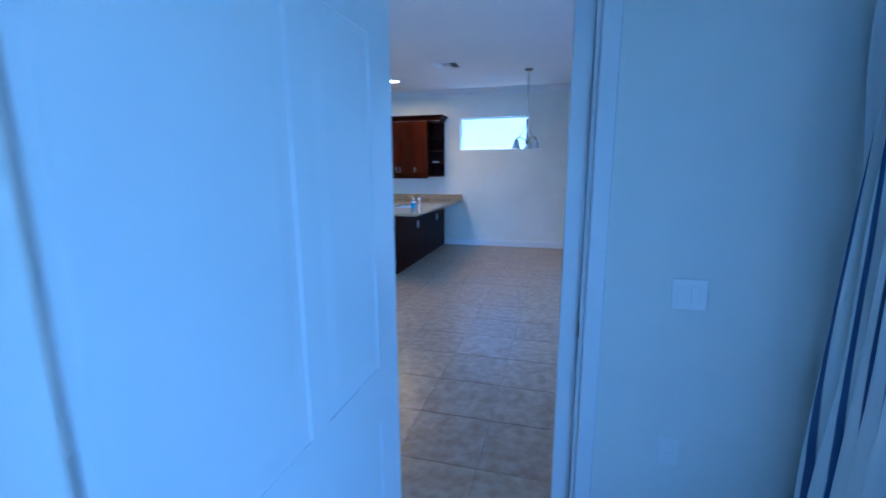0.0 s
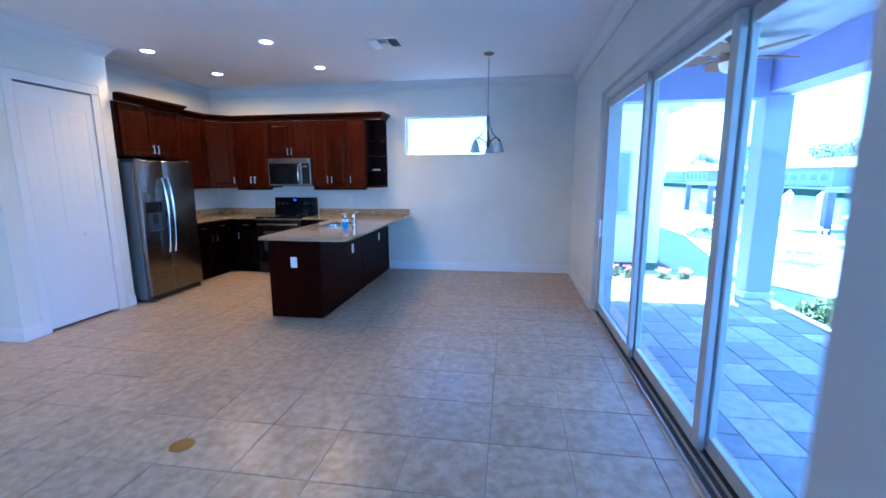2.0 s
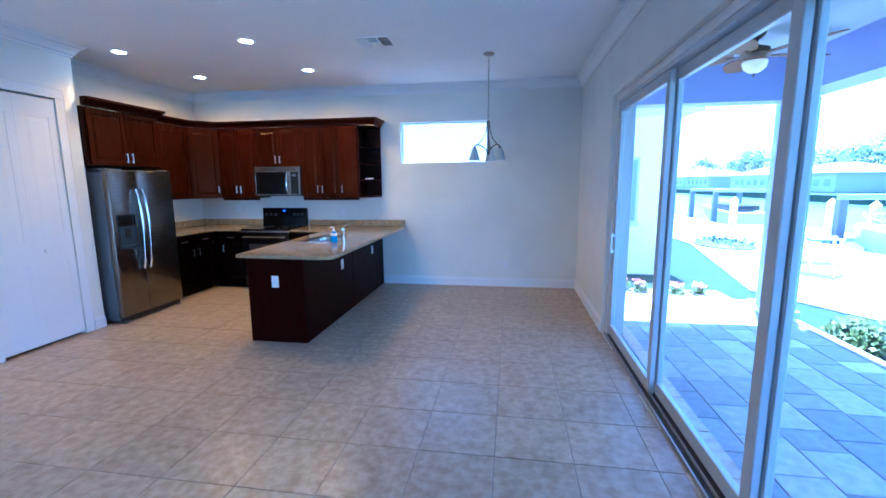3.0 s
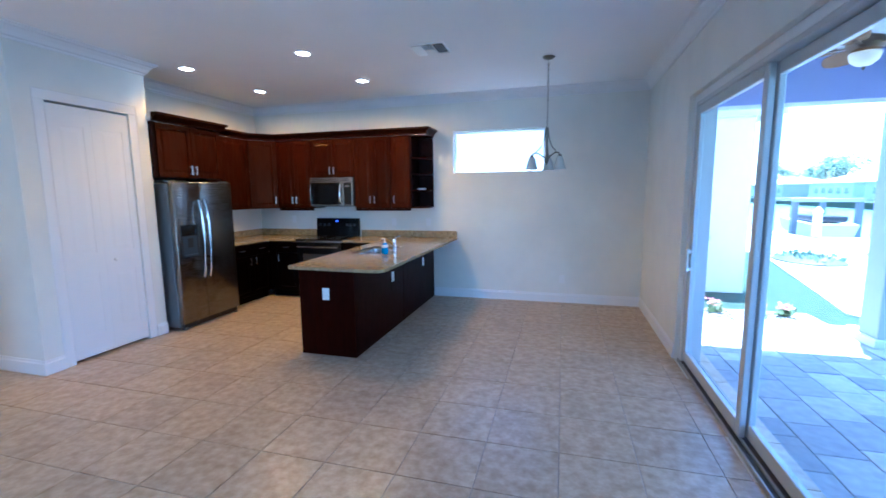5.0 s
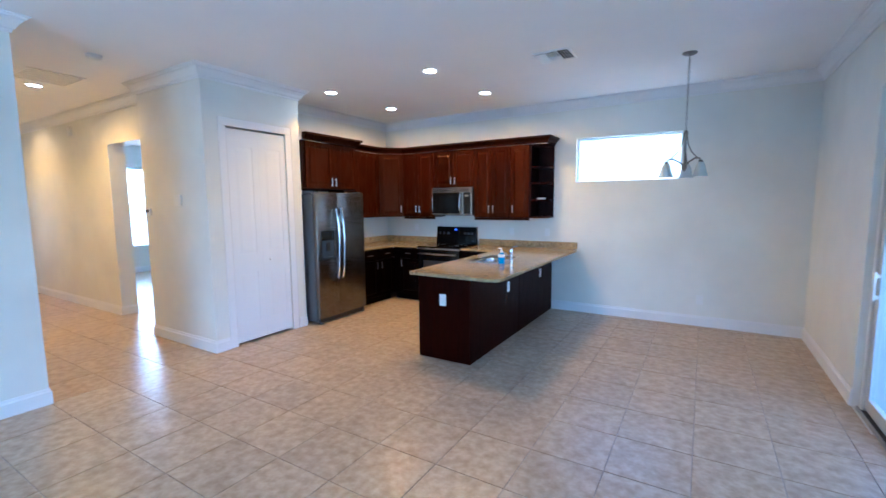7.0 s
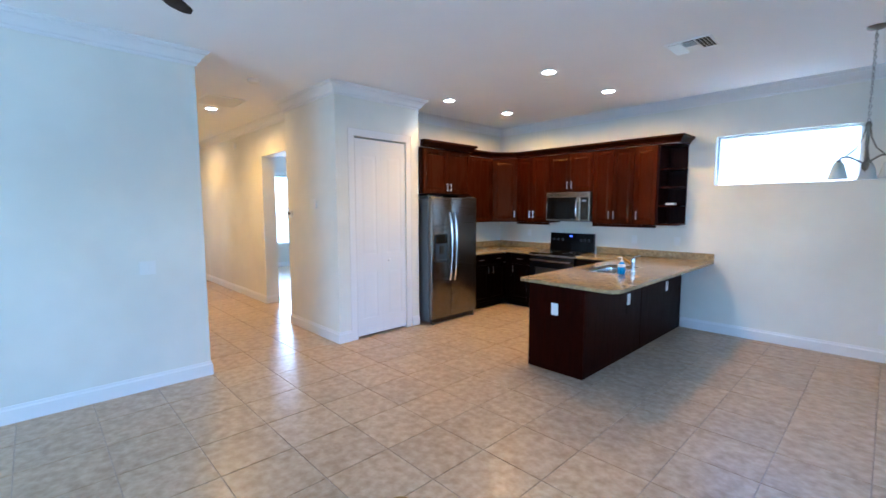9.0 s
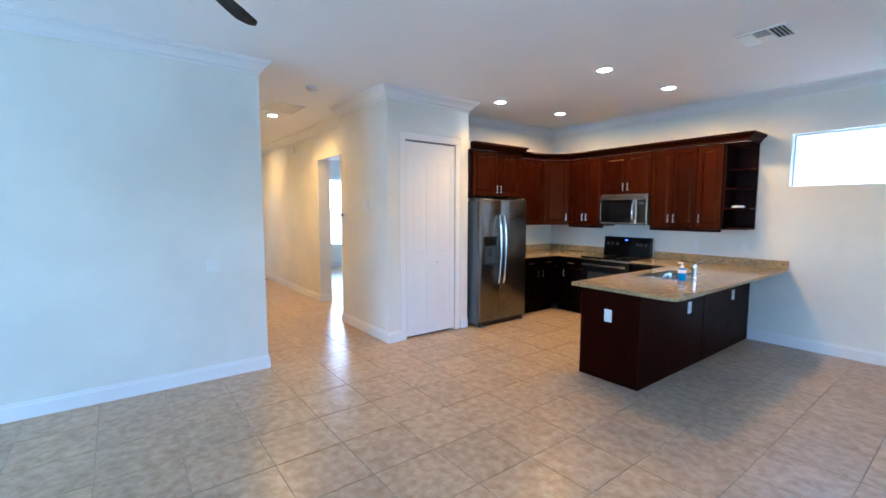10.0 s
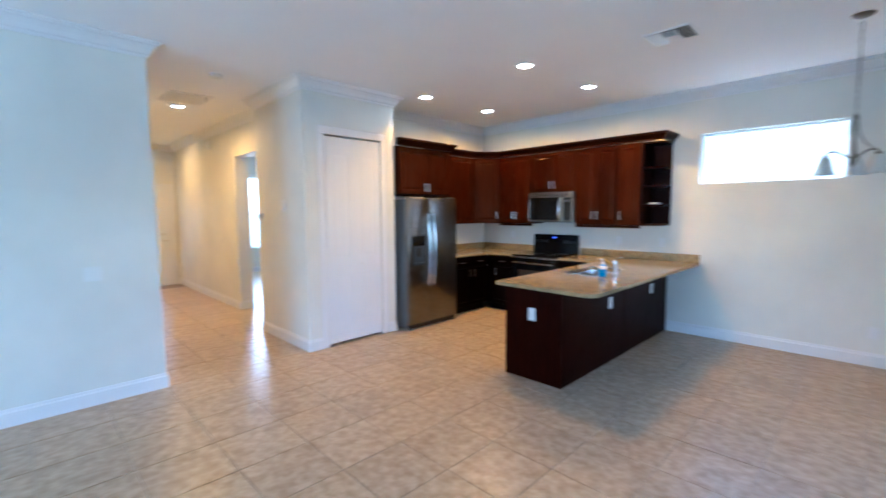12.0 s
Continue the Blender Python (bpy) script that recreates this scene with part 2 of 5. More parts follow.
GLASS = glass_material("window_glass")
FROST = material("frosted_glass", (0.75, 0.78, 0.78), 0.45)
FROST.node_tree.nodes["Principled BSDF"].inputs["Transmission Weight"].default_value = 0.7
LITFROST = material("lit_frosted_bowl", (0.8, 0.75, 0.65), 0.5)
LITFROST.node_tree.nodes["Principled BSDF"].inputs["Emission Color"].default_value = (1.0, 0.72, 0.36, 1)
LITFROST.node_tree.nodes["Principled BSDF"].inputs["Emission Strength"].default_value = 0.05


def striped_cloth():
    m = material("striped_curtain_cloth", (0.7, 0.7, 0.68), 0.9)
    v = coords(m, space="UV")
    sep = m.node_tree.nodes.new("ShaderNodeSeparateXYZ")
    join(m, v, sep.inputs[0])
    mul = m.node_tree.nodes.new("ShaderNodeMath")
    mul.operation = "FRACT"
    join(m, sep.outputs["X"], mul.inputs[0])
    c = ramp(m, mul.outputs[0], ((0.0, (0.78, 0.79, 0.78)), (0.60, (0.78, 0.79, 0.78)), (0.62, (0.07, 0.10, 0.22)), (0.70, (0.07, 0.10, 0.22)), (0.72, (0.74, 0.75, 0.72)), (1.0, (0.78, 0.79, 0.78))))
    join(m, c, base(m))
    bump(m, noise_tex(m, coords(m), 300, 2), 0.2, 0.002)
    return m


CURTAIN = striped_cloth()


# ---- builders ----
def box(bm, x0, x1, y0, y1, z0, z1, bevel=0.0, segments=1):
    """A box added to bm, its edges bevelled where asked."""
    v = [bm.verts.new((x, y, z)) for z in (z0, z1) for y in (y0, y1) for x in (x0, x1)]
    fs = [bm.faces.new([v[i] for i in q]) for q in ((0, 2, 3, 1), (4, 5, 7, 6), (0, 1, 5, 4), (2, 6, 7, 3), (0, 4, 6, 2), (1, 3, 7, 5))]
    if bevel:
        es = list({e for f in fs for e in f.edges})
        bmesh.ops.bevel(bm, geom=es, offset=bevel, segments=segments, affect="EDGES", profile=0.5)
    return bm


def boxed(*args, **kw):
    return box(bmesh.new(), *args, **kw)


def lathe(bm, profile, steps=24, m=Matrix()):
    """A turned body round z from (radius, height) pairs; m places it."""
    rings = []
    for r, z in profile:
        if r < 1e-5:
            rings.append([bm.verts.new(m @ Vector((0, 0, z)))])
        else:
            rings.append([bm.verts.new(m @ Vector((r * math.cos(2 * math.pi * i / steps), r * math.sin(2 * math.pi * i / steps), z))) for i in range(steps)])
    for a, b in zip(rings, rings[1:]):
        for i in range(steps):
            q = [a[i % len(a)], a[(i + 1) % len(a)], b[(i + 1) % len(b)], b[i % len(b)]]
            q = list(dict.fromkeys(q))
            if len(q) > 2:
                bm.faces.new(q)
    return bm


def tube(bm, points, radius, steps=10, flat=1.0):
    """A round bar along points, capped; flat squeezes it sideways."""
    pts = [Vector(p) for p in points]
    rings = []
    for i, p in enumerate(pts):
        d = (pts[min(i + 1, len(pts) - 1)] - pts[max(i - 1, 0)]).normalized()
        up = Vector((0, 0, 1)) if abs(d.z) < 0.9 else Vector((1, 0, 0))
        a = d.cross(up).normalized()
        b = a.cross(d).normalized()
        r = radius[i] if isinstance(radius, (list, tuple)) else radius
        rings.append([bm.verts.new(p + r * (flat * math.cos(2 * math.pi * k / steps) * a + math.sin(2 * math.pi * k / steps) * b)) for k in range(steps)])
    for a, b in zip(rings, rings[1:]):
        for k in range(steps):
            bm.faces.new((a[k], a[(k + 1) % steps], b[(k + 1) % steps], b[k]))
    bm.faces.new(rings[0][::-1])
    bm.faces.new(rings[-1])
    return bm


def prism(bm, outline, z0, z1, bevel=0.0, segments=2):
    """A flat outline (x, y) raised from z0 to z1."""
    lo = [bm.verts.new((x, y, z0)) for x, y in outline]
    hi = [bm.verts.new((x, y, z1)) for x, y in outline]
    n = len(outline)
    fs = [bm.faces.new(lo[::-1]), bm.faces.new(hi)]
    for i in range(n):
        fs.append(bm.faces.new((lo[i], lo[(i + 1) % n], hi[(i + 1) % n], hi[i])))
    if bevel:
        es = list(set(fs[0].edges) | set(fs[1].edges))
        bmesh.ops.bevel(bm, geom=es, offset=bevel, segments=segments, affect="EDGES", profile=0.5)
    return bm


def sweep(bm, path, profile, closed=False):
    """A moulding along a plan path with mitred corners; profile: (distance to the left of the path, height) pairs."""
    pts = [Vector(p) for p in path]
    n = len(pts)
    rings = []
    for i in range(n):
        dirs = []
        if i > 0 or closed:
            dirs.append((pts[i] - pts[i - 1]).normalized())
        if i < n - 1 or closed:
            dirs.append((pts[(i + 1) % n] - pts[i]).normalized())
        normals = [Vector((-d.y, d.x)) for d in dirs]
        nv = sum(normals, Vector((0, 0))) / len(normals)
        nv = nv / max(nv.length_squared, 1e-6)
        rings.append([bm.verts.new((pts[i].x + nv.x * o, pts[i].y + nv.y * o, z)) for o, z in profile])
    k = len(profile)
    for i in range(n if closed else n - 1):
        a, b = rings[i], rings[(i + 1) % n]
        for j in range(k):
            bm.faces.new((a[j], b[j], b[(j + 1) % k], a[(j + 1) % k]))
    if not closed:
        bm.faces.new(rings[0])
        bm.faces.new(rings[-1][::-1])
    return bm


def mesh_of(name, bm, mat, smooth=False):
    bmesh.ops.recalc_face_normals(bm, faces=bm.faces)
    me = bpy.data.meshes.new(name)
    bm.to_mesh(me)
    bm.free()
    me.materials.append(mat)
    if smooth:
        me.shade_smooth()
        me.set_sharp_from_angle(angle=radians(35))
    return me


def part(name, bm, mat, parent, label="", smooth=False):
    ob = new(name, mesh_of(name, bm, mat, smooth))
    ob.parent = parent
    if label:
        ob["label"] = label
    return ob


def solid(name, bm, mat, label, category, group="", kind="", smooth=False):
    """A thing, or a piece of the setting, that is one mesh."""
    return tagged(new(name, mesh_of(name, bm, mat, smooth)), label, category, group, kind)


def thing(name, m, label, category, group="", kind=""):
    ob = new(name)
    ob.empty_display_size = 0.1
    ob.matrix_world = m
    return tagged(ob, label, category, group, kind)


def wall(name, axis, a0, a1, c0, c1, z0, z1, holes=(), mat=None, label="smooth off-white painted interior wall"):
    """A wall along x or y from a0 to a1, between c0 and c1 in thickness, with holes (a0, a1, z0, z1) right through it."""
    bm = bmesh.new()

    def seg(p0, p1, q0, q1):
        if p1 - p0 > 1e-4 and q1 - q0 > 1e-4:
            if axis == "x":
                box(bm, p0, p1, c0, c1, q0, q1)
            else:
                box(bm, c0, c1, p0, p1, q0, q1)

    at = a0
    for h0, h1, b0, b1 in sorted(holes):
        seg(at, h0, z0, z1)
        seg(h0, h1, z0, b0)
        seg(h0, h1, b1, z1)
        at = h1
    seg(at, a1, z0, z1)
    return solid(name, bm, mat or WALL, label, "wall", kind="structure")


# ---- structure ----
# great room: x -4.39 .. 1.16, kitchen in its north-west, hall to the west, bedroom block in the south-east
NORTH, EAST, KWEST, LWALL, PANX = 8.27, 1.16, -4.93, -4.39, -4.35
HALLN, HALLF, HALLS, FRONT, PANN = 4.55, 4.79, 3.16, -10.8, 5.79
WIN = (-1.49, -0.165, 1.885, 2.49)
SLIDE = (2.36, 6.35, 0.0, 2.42)
wall("wall_north", "x", -5.10, 1.36, NORTH, NORTH + 0.2, -0.3, CEIL, [WIN])
wall("wall_east", "y", 1.59, NORTH, EAST, EAST + 0.2, -0.3, CEIL, [SLIDE])
wall("wall_kitchen_west", "y", PANN + 0.01, NORTH, KWEST - 0.12, KWEST, 0, CEIL)
wall("wall_pantry_front", "y", HALLN, PANN, PANX - 0.12, PANX, 0, CEIL, [(4.80, 5.57, 0, 2.455)])
wall("wall_pantry_return", "x", KWEST - 0.12, PANX - 0.12, PANN - 0.12, PANN, 0, CEIL)
wall("wall_hall_north", "x", -5.66, PANX - 0.12, HALLN, HALLN + 0.12, 0, CEIL)
wall("wall_hall_far", "x", FRONT - 0.2, -5.66, HALLF, HALLF + 0.21, 0, CEIL, [(-7.14, -5.66, 0, 2.46)])
wall("wall_front", "y", HALLS - 0.12, HALLF, FRONT - 0.2, FRONT, 0, CEIL, [(4.14, 4.42, 0.3, 2.2)])
wall("wall_hall_south", "x", FRONT, LWALL - 0.12, HALLS - 0.12, HALLS, 0, CEIL)
wall("wall_living_west", "y", -2.6, HALLS, LWALL - 0.12, LWALL, 0, CEIL)
# the hole is for the invented window that holds the fill lamp
wall("wall_living_south", "x", LWALL - 0.12, -1.07, -2.72, -2.6, 0, CEIL, [(-3.9, -1.3, 0.1, 2.3)])
wall("wall_side_room_west", "y", HALLF + 0.21, 8.2, -11.7, -11.5, 0, CEIL, [(6.25, 7.3, 0.66, 2.5)])
wall("wall_side_room_north", "x", -11.7, -5.10, 8.2, 8.4, 0, CEIL)
wall("wall_side_room_east", "y", HALLN + 0.12, 8.2, -5.20, -5.10, 0, CEIL)
# bedroom block
BEDN, BEDNO = 1.59, 1.745
DOORX = (-0.95, 0.594)
wall("wall_bedroom_north", "x", -1.07, EAST, BEDN, BEDNO, 0, CEIL, [(DOORX[0], DOORX[1], 0, 2.45)])
wall("wall_bedroom_north_east", "x", EAST + 0.2, 1.85, BEDN, BEDNO, 0, CEIL)
wall("wall_bedroom_west", "y", -2.6, BEDN, -1.07, -0.95, 0, CEIL)
wall("wall_bedroom_stub", "x", -0.95, -0.01, 0.0, 0.12, 0, CEIL)
wall("wall_bedroom_east", "y", -2.6, BEDN, 1.65, 1.85, 0, CEIL, [(-2.15, -0.05, 0.05, 2.2)])
wall("wall_bedroom_south", "x", -1.07, 1.85, -2.72, -2.6, 0, CEIL)


def ceiling_slab():
    bm = bmesh.new()
    box(bm, FRONT - 0.2, 1.36, HALLS - 0.12, HALLF + 0.21, CEIL, CEIL + 0.2)
    box(bm, -11.7, 1.36, HALLF + 0.21, NORTH + 0.2, CEIL, CEIL + 0.2)
    box(bm, LWALL - 0.12, 1.85, -2.72, HALLS - 0.12, CEIL, CEIL + 0.2)
    return solid("ceiling", bm, CEILING, "flat white painted textured ceiling", "ceiling", kind="structure")


ceiling_slab()
bm = bmesh.new()
box(bm, -11.7, 1.36, -2.72, 8.47, -0.3, -0.004)
box(bm, 1.36, 1.85, -2.72, 1.78, -0.3, -0.004)
floor = solid("floor", bm, GROUT, "grey-brown grout bed under beige floor tiles", "floor", kind="structure")

CROWN = ((0.0, CEIL), (0.0, CEIL - 0.125), (0.012, CEIL - 0.125), (0.016, CEIL - 0.105), (0.03, CEIL - 0.095), (0.045, CEIL - 0.065), (0.07, CEIL - 0.035), (0.088, CEIL - 0.026), (0.092, CEIL - 0.012), (0.105, CEIL - 0.01), (0.105, CEIL))
ROOM = [(LWALL, -2.6), (-1.07, -2.6), (-1.07, BEDNO), (EAST, BEDNO), (EAST, NORTH), (KWEST, NORTH), (KWEST, PANN), (PANX, PANN), (PANX, HALLN), (-5.66, HALLN), (-5.66, HALLF), (FRONT, HALLF), (FRONT, HALLS), (LWALL, HALLS)]
solid("crown_trim", sweep(bmesh.new(), ROOM, CROWN, True), TRIM, "white stepped crown moulding along the ceiling", "crown moulding", kind="structure")
BASE = ((0.0, 0.001), (0.0, 0.135), (0.006, 0.135), (0.009, 0.115), (0.016, 0.105), (0.016, 0.001))
RUNS = (
    [(LWALL, -2.6), (-1.07, -2.6), (-1.07, BEDNO), (DOORX[0] - 0.075, BEDNO)],
    [(DOORX[1] + 0.07, BEDNO), (EAST, BEDNO), (EAST, SLIDE[0])],
    [(EAST, SLIDE[1]), (EAST, NORTH), (-1.80, NORTH)],
    [(PANX, PANN), (PANX, 5.665)],
    [(PANX, 4.71), (PANX, HALLN), (-5.66, HALLN), (-5.66, HALLN + 0.12)],
    [(-7.14, HALLF + 0.21), (-7.14, HALLF), (FRONT, HALLF)],
    [(FRONT, HALLS), (LWALL, HALLS), (LWALL, -2.6)],
    [(-5.20, 8.2), (-11.5, 8.2), (-11.5, 4.95)],
)
for run in RUNS:
    solid("baseboard", sweep(bmesh.new(), run, BASE), TRIM, "white painted baseboard with a moulded top", "baseboard", kind="structure")



def casing(name, plane, axis, a0, a1, top, side, width=0.07, thick=0.018):
    """Three flat boards round an opening on one face of a wall; side is the way they stand out."""
    made = []
    for p0, p1, q0, q1 in ((a0 - width, a0, 0.001, top), (a1, a1 + width, 0.001, top), (a0 - width, a1 + width, top, top + width)):
        c0, c1 = sorted((plane + side * 0.0005, plane + side * thick))
        b = boxed(p0, p1, c0, c1, q0, q1, bevel=0.005) if axis == "x" else boxed(c0, c1, p0, p1, q0, q1, bevel=0.005)
        made.append(solid(name, b, TRIM, "white painted flat door casing board", "door casing", kind="structure"))
    return made


casing("trim_pantry_door", PANX, "y", 4.80, 5.57, 2.455, 1, 0.09, 0.004)
casing("trim_bedroom_door", BEDN, "x", DOORX[0], DOORX[1], 2.45, -1)
casing("trim_bedroom_door", BEDNO, "x", DOORX[0], DOORX[1], 2.45, 1)


def door_jamb():
    t = thing("door_jamb", pose(0, 0, 0), "white painted door jamb with stop and dark strike plate", "door jamb", kind="structure")
    x0, x1 = DOORX
    part("side_board", boxed(x1 - 0.016, x1 - 0.0005, BEDN + 0.001, BEDNO - 0.001, 0.001, 2.449, bevel=0.002), TRIM, t)
    part("side_board", boxed(x0 + 0.0005, x0 + 0.016, BEDN + 0.001, BEDNO - 0.001, 0.001, 2.449, bevel=0.002), TRIM, t)
    part("head_board", boxed(x0 + 0.016, x1 - 0.016, BEDN + 0.001, BEDNO - 0.001, 2.434, 2.449, bevel=0.002), TRIM, t)
    part("door_stop", boxed(x1 - 0.095, x1 - 0.0165, BEDN + 0.045, BEDNO - 0.004, 0.001, 2.433, bevel=0.004), TRIM, t)
    part("door_stop", boxed(x0 + 0.0165, x0 + 0.038, BEDN + 0.045, BEDNO - 0.004, 0.001, 2.433, bevel=0.003), TRIM, t)
    plate = boxed(x1 - 0.0185, x1 - 0.0162, BEDN + 0.002, BEDN + 0.040, 0.865, 0.925, bevel=0.0008)
    box(plate, x1 - 0.0185, x1 - 0.0162, BEDN - 0.006, BEDN + 0.0035, 0.875, 0.915)
    part("strike_plate", plate, BRONZE, t, "dark bronze strike plate")
    return t


door_jamb()


def panel_leaf(bm, w, h, t, panels, relief=0.007):
    """A moulded door leaf in x 0..w, z 0..h, faces at y -t/2 and t/2: a slab with raised-panel fields on both faces."""
    rim = relief
    box(bm, 0, w, -t / 2 + rim * 0.5, t / 2 - rim * 0.5, 0, h)
    for s in (-1, 1):
        y0, y1 = sorted((s * (t / 2 - rim * 0.5), s * t / 2))
        xs = sorted({0, w} | {p[0] for p in panels} | {p[1] for p in panels})
        zs = sorted({0, h} | {p[2] for p in panels} | {p[3] for p in panels})
        for xa, xb in zip(xs, xs[1:]):
            for za, zb in zip(zs, zs[1:]):
                if not any(p[0] <= xa and xb <= p[1] and p[2] <= za and zb <= p[3] for p in panels):
                    box(bm, xa, xb, y0, y1, za, zb)
        for p in panels:
            yo, yi = s * (t / 2 - rim * 0.5), s * (t / 2 - 0.001)
            g, f = 0.018, 0.05
            lo = [bm.verts.new((x, yo, z)) for x, z in ((p[0] + g, p[2] + g), (p[1] - g, p[2] + g), (p[1] - g, p[3] - g), (p[0] + g, p[3] - g))]
            hi = [bm.verts.new((x, yi, z)) for x, z in ((p[0] + f, p[2] + f), (p[1] - f, p[2] + f), (p[1] - f, p[3] - f), (p[0] + f, p[3] - f))]
            bm.faces.new(hi)
            for i in range(4):
                bm.faces.new((lo[i], lo[(i + 1) % 4], hi[(i + 1) % 4], hi[i]))
    return bm


def bedroom_door():
    """The open door leaf, standing along y from its hinges near the stub wall."""
    t = thing("door_1", pose(0.013, 0.126, 0.012, 0, 0, 90.0), "open white six-panel interior door with lever hardware", "door", kind="structure")
    w, h = 0.834, 2.42
    ps = []
    for xa, xb in ((0.115, 0.375), (0.44, 0.70)):
        ps += [(xa, xb, 0.22, 0.86), (xa, xb, 1.02, 1.86), (xa, xb, 1.98, 2.30)]
    part("leaf", panel_leaf(bmesh.new(), w, h, 0.036, ps), DOORPAINT, t)
    for hz in (0.25, 1.2, 2.15):
        b = bmesh.new()
        lathe(b, ((0, -0.045), (0.007, -0.045), (0.007, 0.045), (0, 0.045)), 10, Matrix.Translation((0.01, 0.026, hz)))
        part("hinge", b, BRONZE, t, "dark bronze hinge", True)
    part("latch_plate", boxed(w - 0.0005, w + 0.002, -0.012, 0.012, 0.86, 0.93), BRONZE, t)
    return t


bedroom_door()


def bifold_door():
    t = thing("door_2", pose(PANX - 0.024, 4.806, 0.03, 0, 0, 90), "closed white bifold pantry door with raised panels", "bifold door", kind="structure")
    w, h = 0.378, 2.405
    for i in range(2):
        x = i * (w + 0.0006)
        b = panel_leaf(bmesh.new(), w, h, 0.032, [(0.075, w - 0.075, 0.21, 0.80), (0.075, w - 0.075, 1.01, 2.22)], 0.006)
        bmesh.ops.translate(b, verts=b.verts, vec=(x, 0, 0))
        part("leaf", b, DOORPAINT, t)
    k = lathe(bmesh.new(), ((0, 0), (0.006, 0), (0.006, 0.012), (0.016, 0.018), (0.017, 0.026), (0.010, 0.032), (0, 0.033)), 16, pose(w + 0.09, -0.016, 0.92, 90))
    part("knob", k, WHITEP, t, "small white knob", True)
    return t


bifold_door()


def front_door():
    t = thing("door_3", pose(FRONT, 4.45, 0, 0, 0, 90), "closed white front door with lever handle", "door", kind="structure")
    part("leaf", panel_leaf(bmesh.new(), 0.32, 2.2, 0.04, [(0.06, 0.27, 0.2, 0.9), (0.06, 0.27, 1.05, 2.05)]), DOORPAINT, t)
    part("handle", tube(bmesh.new(), ((0.05, -0.02, 0.98), (0.05, -0.07, 0.98), (0.14, -0.075, 0.98)), 0.011), NICKEL, t, "nickel lever handle", True)
    part("deadbolt", lathe(bmesh.new(), ((0, 0), (0.028, 0), (0.028, 0.015), (0, 0.018)), 16, pose(0.05, -0.02, 1.12, 90)), NICKEL, t, "nickel deadbolt", True)
    return t


front_door()


def framed_window(name, axis, plane, a0, a1, z0, z1, label, bar=0.035, depth=0.05, rails=(), finish=None):
    """A fixed window: four frame bars, panes between its rails. axis: the wall's direction."""
    t = thing(name, pose(0, 0, 0), label, "window", kind="structure")

    def bx(p0, p1, q0, q1, d0=0.0, d1=depth, bev=0.003):
        return boxed(p0, p1, plane + d0, plane + d1, q0, q1, bevel=bev) if axis == "x" else boxed(plane + d0, plane + d1, p0, p1, q0, q1, bevel=bev)

    part("frame_bar", bx(a0 + 0.001, a0 + bar, z0 + 0.001, z1 - 0.001), finish or ALU, t)
    part("frame_bar", bx(a1 - bar, a1 - 0.001, z0 + 0.001, z1 - 0.001), finish or ALU, t)
    part("frame_bar", bx(a0 + bar, a1 - bar, z0 + 0.001, z0 + bar), finish or ALU, t)
    part("frame_bar", bx(a0 + bar, a1 - bar, z1 - bar, z1 - 0.001), finish or ALU, t)
    levels = [z0 + bar, *rails, z1 - bar]
    for r in rails:
        part("rail", bx(a0 + bar, a1 - bar, r - 0.016, r + 0.016), finish or ALU, t)
    for q0, q1 in zip(levels, levels[1:]):
        p = part("pane", bx(a0 + bar, a1 - bar, q0, q1, depth * 0.45, depth * 0.55, 0), GLASS, t)
        p.visible_shadow = False
    return t


framed_window("window_1", "x", NORTH + 0.09, WIN[0], WIN[1], WIN[2], WIN[3], "high white-framed strip window, blown out by daylight", 0.022, finish=ENAMEL)
side_window = framed_window("window_2", "y", -11.62, 6.25, 7.3, 0.66, 2.5, "tall white-framed window with blinds on its lower half", 0.04, 0.05, (1.55,))
framed_window("window_3", "y", FRONT - 0.12, 4.14, 4.42, 0.3, 2.2, "narrow white-framed sidelight beside the front door", 0.025)
# never in view: added round the living room's fill lamp
framed_window("fill_window", "x", -2.68, -3.9, -1.3, 0.1, 2.3, "unseen wide white-framed window added for fill light", 0.05)
framed_window("window_4", "y", 1.72, -2.15, -0.05, 0.05, 2.2, "tall white-framed bedroom window behind the curtain", 0.05)


def blinds():
    t = thing("window_blind", pose(-11.4995, 6.2, 0.66), "white horizontal slat blind over the window", "blind")
    for i in range(44):
        b = boxed(0.012, 0.052, 0, 1.15, i * 0.042, i * 0.042 + 0.003)
        bmesh.ops.rotate(b, verts=b.verts, cent=(0.032, 0.5, i * 0.042), matrix=Matrix.Rotation(radians(12), 3, "Y"))
        part("slat", b, WHITEP, t)
    part("head_rail", boxed(0.0, 0.06, 0, 1.15, 1.86, 1.91, bevel=0.004), WHITEP, t)
    return t


blinds()


